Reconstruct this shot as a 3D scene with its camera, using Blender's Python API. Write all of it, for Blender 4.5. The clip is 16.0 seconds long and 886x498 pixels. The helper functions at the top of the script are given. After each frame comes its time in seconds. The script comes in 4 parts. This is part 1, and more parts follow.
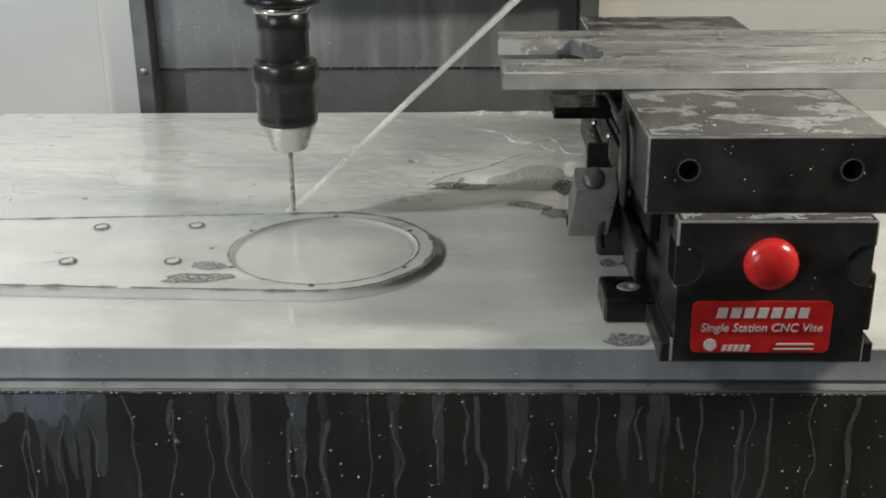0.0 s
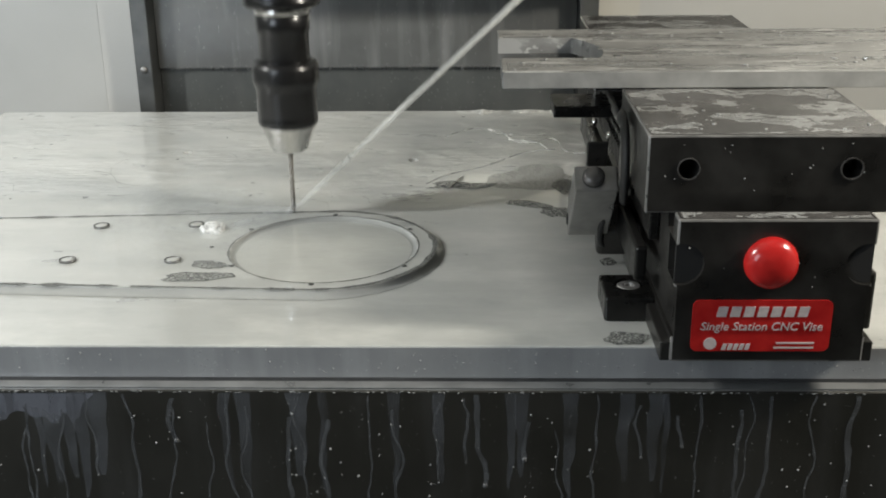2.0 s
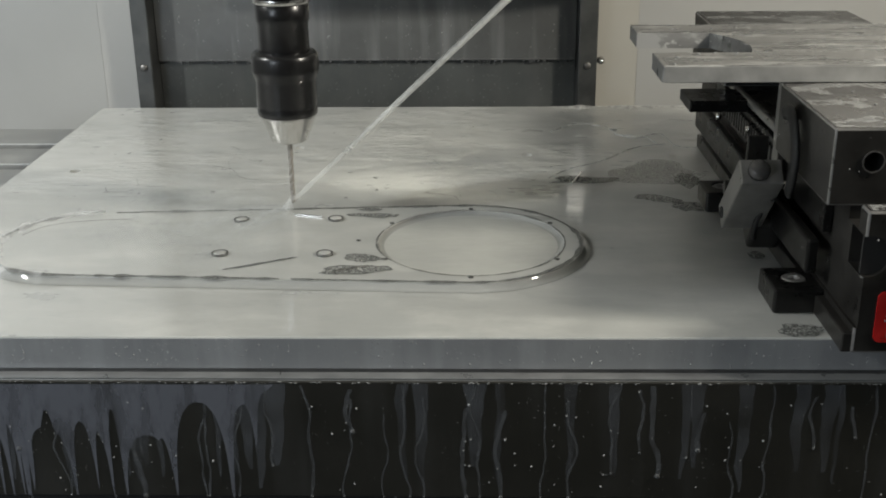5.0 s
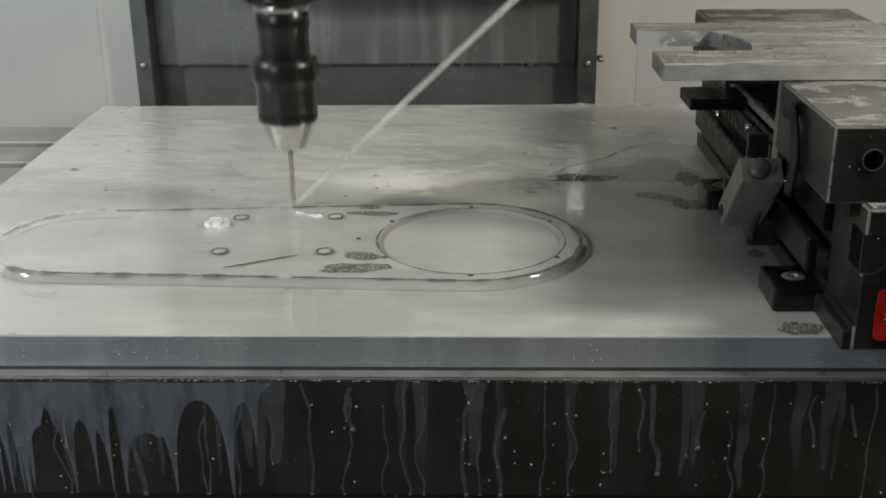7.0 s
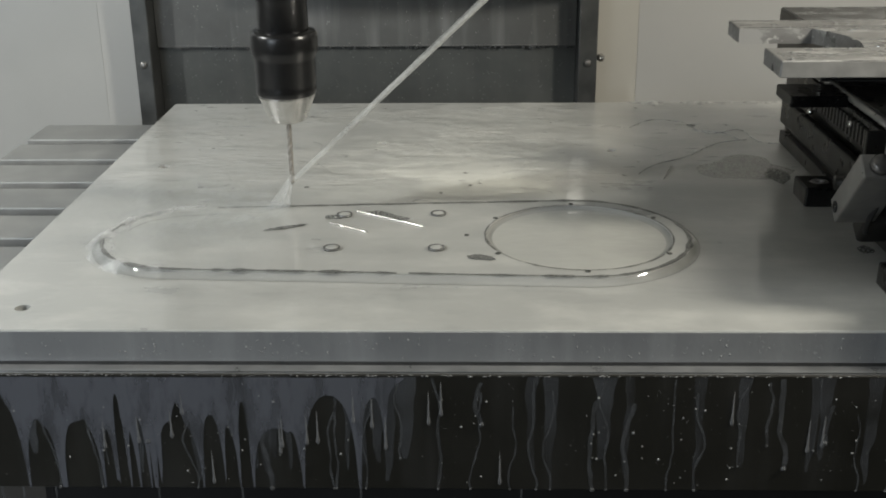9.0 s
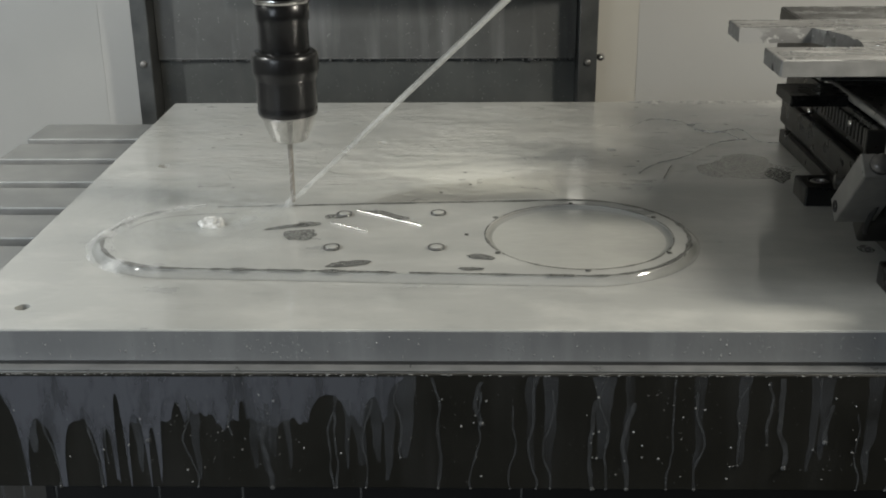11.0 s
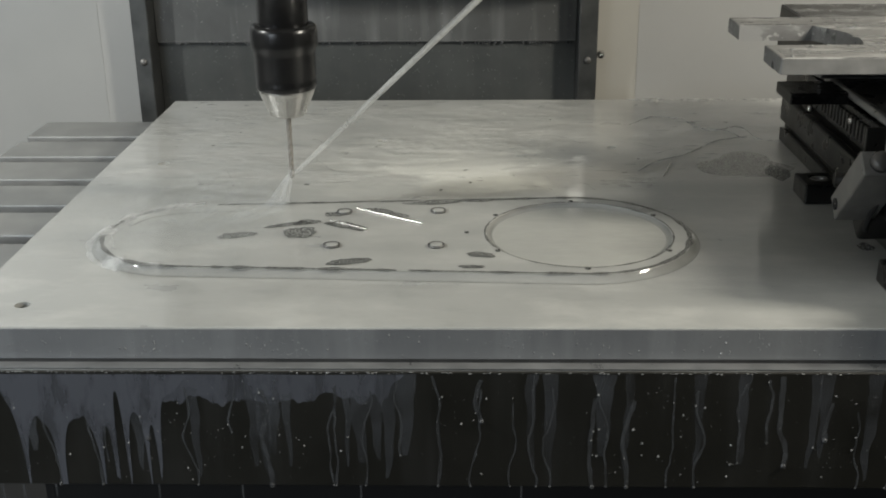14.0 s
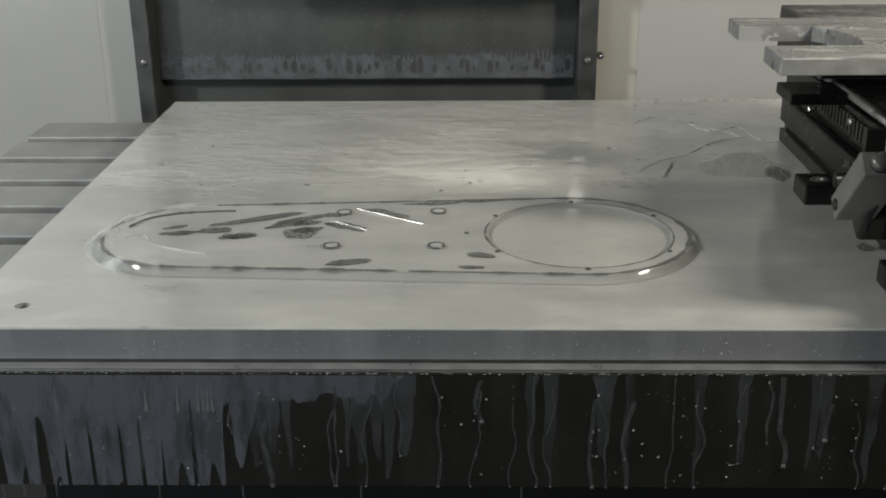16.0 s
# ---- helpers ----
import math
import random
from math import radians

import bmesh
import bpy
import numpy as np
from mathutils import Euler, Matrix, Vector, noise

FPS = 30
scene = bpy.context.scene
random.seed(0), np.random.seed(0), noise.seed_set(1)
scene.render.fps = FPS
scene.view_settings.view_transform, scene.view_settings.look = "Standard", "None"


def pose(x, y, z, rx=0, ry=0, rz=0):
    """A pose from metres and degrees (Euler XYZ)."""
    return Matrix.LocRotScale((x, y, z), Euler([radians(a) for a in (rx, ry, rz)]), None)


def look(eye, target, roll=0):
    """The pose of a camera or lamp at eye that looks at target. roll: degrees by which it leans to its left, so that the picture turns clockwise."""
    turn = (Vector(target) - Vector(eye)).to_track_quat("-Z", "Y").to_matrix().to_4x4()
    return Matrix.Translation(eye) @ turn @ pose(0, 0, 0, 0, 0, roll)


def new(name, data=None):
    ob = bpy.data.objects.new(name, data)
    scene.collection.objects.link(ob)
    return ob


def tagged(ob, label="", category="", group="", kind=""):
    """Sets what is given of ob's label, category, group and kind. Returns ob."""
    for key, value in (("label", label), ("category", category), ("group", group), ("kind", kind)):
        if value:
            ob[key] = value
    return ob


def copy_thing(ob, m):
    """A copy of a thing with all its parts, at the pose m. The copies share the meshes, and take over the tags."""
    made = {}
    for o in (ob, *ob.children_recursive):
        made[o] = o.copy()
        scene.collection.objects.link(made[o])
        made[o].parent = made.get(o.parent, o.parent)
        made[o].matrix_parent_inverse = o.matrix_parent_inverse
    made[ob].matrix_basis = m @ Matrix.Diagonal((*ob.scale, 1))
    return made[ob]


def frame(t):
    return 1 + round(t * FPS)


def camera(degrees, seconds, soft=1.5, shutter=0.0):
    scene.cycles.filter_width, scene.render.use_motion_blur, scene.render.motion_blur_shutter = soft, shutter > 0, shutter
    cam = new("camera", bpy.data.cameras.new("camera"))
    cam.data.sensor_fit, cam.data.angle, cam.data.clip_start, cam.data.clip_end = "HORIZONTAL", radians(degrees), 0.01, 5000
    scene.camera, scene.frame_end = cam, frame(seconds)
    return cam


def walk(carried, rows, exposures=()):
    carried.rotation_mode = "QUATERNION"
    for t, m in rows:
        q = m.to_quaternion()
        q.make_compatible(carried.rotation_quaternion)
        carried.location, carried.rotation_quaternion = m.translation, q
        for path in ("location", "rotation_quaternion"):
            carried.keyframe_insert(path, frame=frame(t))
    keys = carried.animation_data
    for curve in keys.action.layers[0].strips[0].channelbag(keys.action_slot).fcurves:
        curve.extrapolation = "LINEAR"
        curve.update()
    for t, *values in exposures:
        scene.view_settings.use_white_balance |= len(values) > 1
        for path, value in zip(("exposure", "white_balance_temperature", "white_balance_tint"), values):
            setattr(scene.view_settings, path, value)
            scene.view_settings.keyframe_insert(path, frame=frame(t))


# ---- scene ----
# ---- path of the fixed camera (a slight sag of the mount), the table and the spindle ----
EYE = Vector((0.0, 0.0, 0.3183))
SAG = [(0.0, 20.64), (0.5, 20.65), (1.0, 20.70), (2.3, 20.704), (3.0, 20.80), (4.0, 20.80), (6.5, 20.886), (7.0, 20.91),
       (8.0, 20.91), (8.5, 20.90), (9.0, 20.945), (11.5, 20.976), (12.5, 20.976), (13.0, 21.0), (13.5, 21.09), (14.0, 21.09),
       (14.5, 21.02), (15.0, 21.05), (16.0, 21.06)]


def aim(pitch, yaw=-1.5894, roll=0.5764):
    p, y = radians(pitch), radians(yaw)
    d = Vector((math.sin(y) * math.cos(p), math.cos(y) * math.cos(p), -math.sin(p)))
    return look(EYE, EYE + d, ROLL_SIGN * roll)


ROLL_SIGN = -1
cam = camera(43.354, 16.0, soft=1.9, shutter=0.5)
walk(cam, [(t, aim(p)) for t, p in SAG], exposures=((0.0, 0.43), (2.3, 0.43), (3.0, 0.32), (3.5, 0.09), (8.1, 0.0), (8.5, 0.10), (9.0, -0.04), (12.5, -0.13), (14.6, -0.12), (14.9, -0.03), (15.1, -0.07), (15.4, -0.20), (16.0, -0.22)))

TOOL = (-.1560, .9215)

# table: share of the first and of the second rapid move
STEPS = [(0.0, 0, 0), (2.3, 0, 0), (2.4, .04, 0), (2.5, .23, 0), (2.6, .68, 0), (2.7, .93, 0), (2.8, 1, 0), (2.9, 1, 0), (8.1, 1, 0),
         (8.2, 1, .045), (8.3, 1, .36), (8.4, 1, .76), (8.5, 1, .975), (8.6, 1, .99), (8.7, 1, 1), (16.0, 1, 1)]
TABLE = [(t, Vector((.11714 * a + .08727 * b, .00979 * a + .00651 * b, 0))) for t, a, b in STEPS]

# spindle: height over the lowest drilling depth, in millimetres
PECK = [(0, 7.9), (0.1, 6.8), (0.2, 4.8), (0.3, 4.2), (0.4, 23.5), (0.5, 29), (0.6, 12.6), (0.7, 4.3), (0.8, 3.1), (0.9, 3),
        (1, 1.8), (1.1, -2.3), (1.2, 6.3), (1.3, 26.1), (1.4, 26.1), (1.5, 6.3), (1.6, -1.3), (1.7, -1.8), (1.8, -2.3), (1.9,
        -4.3), (2, 5.8), (2.1, 27), (2.2, 31.1), (2.3, 31.1), (2.5, 30.6), (3, 29.4), (3.3, 28.9), (3.6, 24.3), (3.8, 20.3),
        (3.9, 19.3), (4, 23.8), (4.1, 21.2), (4.2, 19.2), (4.5, 15.4), (4.6, 14.9), (4.75, 28.5), (4.9, 15.7), (5.3, 9.4), (5.4,
        9.3), (5.52, 28), (5.66, 10.2), (6.1, 4.3), (6.2, 8.8), (6.3, 28), (6.4, 12.3), (6.5, 3.1), (6.6, 2.5), (6.7, 1.4),
        (6.8, 0.3), (6.9, -2.3), (7, 5.2), (7.1, 26.5), (7.2, 26.5), (7.3, 7.2), (7.4, -1.9), (7.5, -2.4), (7.6, -2.9), (7.7,
        -4.9), (7.8, 5.2), (7.9, 25), (8, 28.5), (8.1, 29.6), (8.6, 30), (9, 27.4), (9.2, 25.3), (9.45, 21.7), (9.6, 27.8),
        (9.75, 21.7), (10.2, 15.5), (10.4, 27.6), (10.55, 16.4), (11, 9.7), (11.2, 26.9), (11.3, 14.2), (11.4, 9.1), (11.5,
        8.6), (11.6, 7.1), (11.7, 4.1), (11.8, 2), (11.9, 12.7), (12, 27.4), (12.1, 20.3), (12.2, 4.1), (12.3, 2), (12.4, 1),
        (12.5, 0), (12.6, -1.6), (12.7, -1.7), (12.8, 18.5), (12.9, 27.5), (13, 16.3), (13.1, -0.7), (13.2, -2.1), (13.3, -2.9),
        (13.4, -4.2), (13.5, -4), (13.6, 18.3), (13.7, 28.4), (13.8, 29.4), (14.2, 29.9), (14.5, 30.1), (14.6, 30.5), (14.7,
        38), (14.8, 67.8), (14.9, 112.3), (15, 178), (15.1, 243.9), (15.3, 289.4), (16, 289.3)]


def table_at(t):
    """The table's shift at a time."""
    for (ta, va), (tb, vb) in zip(TABLE, TABLE[1:]):
        if t <= tb:
            return va.lerp(vb, (t - ta) / (tb - ta))
    return TABLE[-1][1]


def level(rows, t):
    for (ta, ha), (tb, hb) in zip(rows, rows[1:]):
        if t <= tb:
            return ha + (hb - ha) * (t - ta) / (tb - ta)
    return rows[-1][1]


def ride(ob, heights=()):
    """Carry a thing with the table; heights: (seconds, metres) by which it stands higher or lower."""
    base = ob.matrix_basis.copy()
    rows = list(heights) or [(0.0, 0.0), (16.0, 0.0)]
    times = sorted({t for t, v in TABLE} | {t for t, h in rows})
    walk(ob, [(t, Matrix.Translation(table_at(t) + Vector((0, 0, level(rows, t)))) @ base) for t in times])


def pour(ob, hinge, rows):
    """Let a sheet of liquid run down the table's front: it leans out of the face from its upper edge; rows: (seconds, wet depth)."""
    times = sorted({t for t, v in TABLE} | {t for t, d in rows})
    h = Matrix.Translation(hinge)
    walk(ob, [(t, Matrix.Translation(table_at(t)) @ h @ Matrix.Rotation(math.asin(.0004 / level(rows, t)), 4, "X") @ h.inverted()) for t in times])


def plunge(ob):
    """Carry a thing with the spindle head."""
    base = ob.matrix_basis.copy()
    walk(ob, [(t, Matrix.Translation((0, 0, h / 1000)) @ base) for t, h in PECK])


# ---- world and light ----
world = bpy.data.worlds.new("world")
scene.world = world
world.use_nodes = True
world.node_tree.nodes["Background"].inputs[0].default_value = (0.60, 0.64, 0.68, 1)
world.node_tree.nodes["Background"].inputs[1].default_value = 0.04


def lamp(name, eye, target, sx, sy, watts, color):
    data = bpy.data.lights.new(name, "AREA")
    data.shape, data.size, data.size_y, data.energy, data.color = "RECTANGLE", sx, sy, watts, color
    ob = new(name, data)
    ob.matrix_world = look(eye, target)
    return ob


lamp("work_light_left", (-1.25, 0.52, 0.86), (-0.05, 0.95, 0.0), 0.12, 0.18, 15.8, (0.98, 0.99, 0.96))
lamp("work_light_right", (0.90, 0.54, 0.66), (-0.10, 0.98, 0.0), 0.14, 0.20, 11.4, (1.0, 0.94, 0.82))
# added fill lamp, unseen at the front left, for the bluish daylight there
lamp("daylight_fill", (-0.95, -0.35, 0.36), (-0.40, 0.66, -0.06), 0.5, 0.5, 5.4, (0.82, 0.91, 1.0))

# ---- materials ----
MATS = {}


class Nodes:
    """Small wrapper to write node materials in few lines."""

    def __init__(self, name):
        self.mat = bpy.data.materials.new(name)
        self.mat.use_nodes = True
        self.tree = self.mat.node_tree
        self.bsdf = self.tree.nodes["Principled BSDF"]
        self.coord = self.tree.nodes.new("ShaderNodeTexCoord").outputs["Object"]

    def add(self, kind, **values):
        n = self.tree.nodes.new(kind)
        for k, v in values.items():
            n.inputs[k.replace("_", " ")].default_value = v
        return n

    def link(self, a, b):
        self.tree.links.new(a, b)

    def stretch(self, scale):
        m = self.add("ShaderNodeMapping")
        m.inputs["Scale"].default_value = scale
        self.link(self.coord, m.inputs["Vector"])
        return m.outputs[0]

    def noise(self, scale, detail=4, rough=.55, vec=None):
        n = self.add("ShaderNodeTexNoise", Scale=scale, Detail=detail, Roughness=rough)
        self.link(vec or self.coord, n.inputs["Vector"])
        return n.outputs["Fac"]

    def ramp(self, fac, stops):
        n = self.tree.nodes.new("ShaderNodeValToRGB")
        el = n.color_ramp.elements
        while len(el) < len(stops):
            el.new(0.5)
        for e, (p, c) in zip(el, stops):
            e.position, e.color = p, (*c, 1) if len(c) == 3 else (c[0], c[0], c[0], 1)
        self.link(fac, n.inputs[0])
        return n.outputs[0]

    def mix(self, fac, a, b):
        n = self.tree.nodes.new("ShaderNodeMix")
        n.data_type = "RGBA"
        for v, i in ((fac, 0), (a, 6), (b, 7)):
            if isinstance(v, (int, float)):
                n.inputs[i].default_value = v
            elif isinstance(v, tuple):
                n.inputs[i].default_value = (*v, 1)
            else:
                self.link(v, n.inputs[i])
        return n.outputs[2]

    def math(self, op, a, b=0.0):
        n = self.tree.nodes.new("ShaderNodeMath")
        n.operation = op
        for v, i in ((a, 0), (b, 1)):
            if isinstance(v, (int, float)):
                n.inputs[i].default_value = v
            else:
                self.link(v, n.inputs[i])
        return n.outputs[0]

    def bump(self, height, strength=.3, dist=.001, coat=1.0):
        n = self.add("ShaderNodeBump", Strength=strength, Distance=dist)
        self.link(height, n.inputs["Height"])
        self.link(n.outputs[0], self.bsdf.inputs["Normal"])
        n = self.add("ShaderNodeBump", Strength=strength * coat, Distance=dist)
        self.link(height, n.inputs["Height"])
        self.link(n.outputs[0], self.bsdf.inputs["Coat Normal"])

    def set(self, **values):
        for k, v in values.items():
            s = self.bsdf.inputs[k.replace("_", " ")]
            if isinstance(v, (int, float)):
                s.default_value = v
            elif isinstance(v, tuple):
                s.default_value = (*v, 1)
            else:
                self.link(v, s)
        return self.mat


def metal(name, dark, light, rough=(.25, .5), metallic=.9, scale=60, bump=.15):
    m = Nodes(name)
    n1, n2 = m.noise(scale, 5), m.noise(scale * 7, 3)
    m.bump(n2, bump, .0004)
    return m.set(Base_Color=m.ramp(n1, [(.3, dark), (.7, light)]), Metallic=metallic,
                 Roughness=m.ramp(n1, [(.3, (rough[0],)), (.75, (rough[1],))]))


def painted(name, dark, light, rough=.45, scale=9):
    m = Nodes(name)
    n1, n2 = m.noise(scale, 6), m.noise(260, 2)
    m.bump(n2, .08, .0004)
    return m.set(Base_Color=m.ramp(n1, [(.3, dark), (.7, light)]), Roughness=rough)


def wet_plate(name):
    """Milled aluminium under a film of milky coolant."""
    m = Nodes(name)
    big, mid = m.noise(4.5, 4, .5), m.noise(26, 5, .6, m.stretch((1, 2.6, 1)))
    swirl = m.noise(11, 6, .62, m.stretch((1, 1.8, 1)))
    wave = m.noise(9, 2, .5, m.stretch((1, 3.0, 1)))
    col = m.ramp(big, [(.30, (.36, .365, .35)), (.5, (.42, .425, .405)), (.70, (.48, .483, .46))])
    col = m.mix(m.ramp(swirl, [(.50, (0.,)), (.70, (.45,))]), col, (.64, .64, .60))
    col = m.mix(m.ramp(swirl, [(.30, (.45,)), (.45, (0.,))]), col, (.27, .28, .275))
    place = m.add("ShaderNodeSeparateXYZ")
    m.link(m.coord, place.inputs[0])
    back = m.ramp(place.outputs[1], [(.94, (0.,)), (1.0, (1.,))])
    ripple = m.noise(70, 4, .65, m.stretch((.55, 1.8, 1)))
    patchy = m.ramp(m.noise(7, 3, .6), [(.44, (0.,)), (.58, (1.,))])
    back = m.math("MULTIPLY", back, m.math("ADD", patchy, .12))
    fine = m.noise(190, 3, .6, m.stretch((.35, 1.6, 1)))
    relief = m.math("ADD", m.math("MULTIPLY", mid, .22), m.math("MULTIPLY", wave, .45))
    relief = m.math("ADD", relief, m.math("MULTIPLY", fine, .035))
    m.bump(m.math("ADD", relief, m.math("MULTIPLY", m.math("MULTIPLY", ripple, back), 1.2)), .32, .006, .46)
    # glints on the rear ripples, put into the colour as pale flecks
    fleck = m.math("MULTIPLY", m.ramp(m.noise(150, 4, .7, m.stretch((.45, 1.7, 1))), [(.60, (0.,)), (.70, (.6,))]), back)
    col = m.mix(fleck, col, (.68, .68, .64))
    # the rear's brighter light is blended into the milky colour, in clouds
    milk_light = m.math("MULTIPLY", m.ramp(place.outputs[1], [(.97, (0.,)), (1.10, (.62,))]), m.ramp(m.noise(13, 5, .6, m.stretch((.8, 1.6, 1))), [(.30, (.25,)), (.62, (1.,))]))
    col = m.mix(milk_light, col, (.70, .70, .665))
    smear = m.noise(60, 5, .7, m.stretch((.22, 1.6, 1)))
    col = m.mix(m.ramp(smear, [(.56, (0.,)), (.74, (.20,))]), col, (.60, .605, .58))
    m.set(Base_Color=col, Metallic=0.0, Roughness=m.ramp(swirl, [(.3, (.26,)), (.7, (.40,))]))
    return m.set(Coat_Weight=1.0, Coat_Roughness=.055)


def pool_film(name):
    """Still milky liquid with a mirror-like skin."""
    m = Nodes(name)
    cloud = m.noise(16, 4, .55)
    m.bump(m.noise(70, 3, .5, m.stretch((.6, 1.5, 1))), .12, .002)
    return m.set(Base_Color=m.ramp(cloud, [(.3, (.43, .435, .41)), (.7, (.51, .515, .48))]), Roughness=.22, Coat_Weight=1.0, Coat_Roughness=.03)


def streaked(name, dark, light, milk_light, dots=170, amount=.52, metallic=.3, rough=.28, run=.35, pale=.60):
    """Wet ground steel with faint runs and flecks of coolant."""
    m = Nodes(name)
    runs = m.noise(42, 3, .5, m.stretch((1, 1, .10)))
    drops = m.tree.nodes.new("ShaderNodeTexVoronoi")
    drops.inputs["Scale"].default_value = dots
    m.link(m.stretch((1, 1, .62)), drops.inputs["Vector"])
    spot = m.ramp(drops.outputs["Distance"], [(.10, (1.,)), (.19, (0.,))])
    keep = m.math("MULTIPLY", m.ramp(m.noise(38, 3), [(amount, (0.,)), (amount + .1, (.9,))]), m.ramp(drops.outputs["Color"], [(.45, (0.,)), (.75, (.9,))]))
    base = m.ramp(m.noise(14, 5), [(.3, dark), (.7, light)])
    base = m.mix(m.ramp(runs, [(.5, (0.,)), (.75, (run,))]), base, milk_light)
    base = m.mix(m.math("MULTIPLY", spot, keep), base, (pale, pale * 1.015, pale))
    m.bump(drops.outputs["Distance"], .04, .001)
    return m.set(Base_Color=base, Metallic=metallic, Roughness=rough)


def milky(name, color, alpha, rough=.25, scale=90, span=(.35, .65), long=1.0):
    """Thin coolant, foam or spray: white and partly see-through."""
    m = Nodes(name)
    n = m.noise(scale, 4, .6, m.stretch((1, 1, long)))
    return m.set(Base_Color=color, Roughness=rough, Alpha=m.ramp(n, [(span[0], (alpha[0],)), (span[1], (alpha[1],))]))


def jet_stream(name):
    """A stream of milky coolant that frays as it falls."""
    m = Nodes(name)
    place = m.add("ShaderNodeSeparateXYZ")
    m.link(m.coord, place.inputs[0])
    thick = m.ramp(place.outputs[2], [(.01, (.20,)), (.10, (.50,)), (.19, (.68,))])
    fray = m.ramp(m.noise(240, 2), [(.3, (.75,)), (.7, (1.,))])
    return m.set(Base_Color=(.80, .81, .78), Roughness=.45, Alpha=m.math("MULTIPLY", thick, fray))


def spray_fan(name):
    """Droplets thrown off the tool, thinning as they fly."""
    m = Nodes(name)
    place = m.add("ShaderNodeSeparateXYZ")
    m.link(m.coord, place.inputs[0])
    shift = m.math("ADD", place.outputs[2], .10)
    thick = m.ramp(shift, [(.02, (.0,)), (.07, (.10,)), (.108, (.34,))])
    fray = m.ramp(m.noise(70, 5, .7, m.stretch((2.2, 2.2, .6))), [(.34, (.15,)), (.66, (1.,))])
    return m.set(Base_Color=(.82, .84, .84), Roughness=.6, Alpha=m.math("MULTIPLY", thick, fray))


def drained(name):
    """Bare grey metal where the film has drawn back, with a few bubbles."""
    m = Nodes(name)
    v = m.tree.nodes.new("ShaderNodeTexVoronoi")
    v.feature = "DISTANCE_TO_EDGE"
    v.inputs["Scale"].default_value = 210
    m.link(m.coord, v.inputs["Vector"])
    tone = m.ramp(m.noise(90, 4), [(.35, (.21, .214, .205)), (.65, (.34, .345, .33))])
    col = m.mix(m.ramp(v.outputs["Distance"], [(.02, (.75,)), (.07, (0.,))]), tone, (.07, .072, .068))
    return m.set(Base_Color=col, Roughness=.22, Metallic=.3, Alpha=m.ramp(m.noise(55, 3), [(.35, (.45,)), (.6, (.9,))]))


def wash(name):
    """White water that spreads from the tool in streaks and thins outwards."""
    m = Nodes(name)
    place = m.add("ShaderNodeSeparateXYZ")
    m.link(m.coord, place.inputs[0])
    x, y = m.math("SUBTRACT", place.outputs[0], TOOL[0]), m.math("SUBTRACT", place.outputs[1], TOOL[1])
    far = m.math("POWER", m.math("ADD", m.math("MULTIPLY", x, x), m.math("MULTIPLY", y, y)), .5)
    turn = m.math("ARCTAN2", y, m.math("MULTIPLY", x, -1.0))
    flat = m.add("ShaderNodeCombineXYZ")
    m.link(m.math("MULTIPLY", turn, 1.3), flat.inputs[0])
    m.link(m.math("MULTIPLY", far, 15.0), flat.inputs[1])
    streak = m.ramp(m.noise(2.3, 5, .62, flat.outputs[0]), [(.34, (.15,)), (.70, (1.,))])
    thick = m.ramp(m.math("MULTIPLY", far, 5.0), [(.02, (.50,)), (.25, (.46,)), (.65, (.30,)), (.98, (0.,))])
    side = m.ramp(m.math("MULTIPLY", m.math("ABSOLUTE", m.math("ADD", turn, .26)), .6), [(.35, (1.,)), (.92, (0.,))])
    return m.set(Base_Color=(.66, .69, .69), Roughness=.3, Alpha=m.math("MULTIPLY", m.math("MULTIPLY", streak, thick), side))


def cells(name, fill, edge, scale=420, low=.15, high=.85, line=.05):
    """A drying patch of bubbles: pale cells between dark films."""
    m = Nodes(name)
    v = m.tree.nodes.new("ShaderNodeTexVoronoi")
    v.feature = "DISTANCE_TO_EDGE"
    v.inputs["Scale"].default_value = scale
    m.link(m.coord, v.inputs["Vector"])
    col = m.ramp(v.outputs["Distance"], [(line * .5, edge), (line * 2.2, fill)])
    m.bump(v.outputs["Distance"], .6, .002)
    return m.set(Base_Color=col, Roughness=.2, Metallic=.2, Alpha=m.ramp(v.outputs["Distance"], [(line, (high,)), (line * 4, (low,))]))


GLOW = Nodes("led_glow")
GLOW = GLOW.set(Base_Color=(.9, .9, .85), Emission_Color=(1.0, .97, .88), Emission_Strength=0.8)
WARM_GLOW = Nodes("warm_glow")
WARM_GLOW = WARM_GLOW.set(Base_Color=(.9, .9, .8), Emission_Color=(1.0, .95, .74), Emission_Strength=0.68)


def blank_metal(name):
    """Sawn and milled aluminium with smeared, half-dried coolant."""
    m = Nodes(name)
    smear = m.noise(20, 6, .65, m.stretch((.5, 2.4, 1.5)))
    fleck = m.noise(170, 3, .6, m.stretch((.6, 1.5, 1)))
    col = m.ramp(smear, [(.32, (.15, .15, .147)), (.5, (.25, .248, .243)), (.70, (.36, .36, .35))])
    col = m.mix(m.ramp(m.noise(34, 5, .6, m.stretch((.45, 2.0, 1))), [(.56, (0.,)), (.60, (.8,))]), col, (.50, .50, .49))
    col = m.mix(m.ramp(fleck, [(.62, (0.,)), (.68, (.8,))]), col, (.62, .62, .60))
    m.bump(m.math("ADD", smear, m.math("MULTIPLY", fleck, .4)), .22, .002)
    return m.set(Base_Color=col, Metallic=.25, Roughness=m.ramp(smear, [(.35, (.22,)), (.65, (.48,))]))


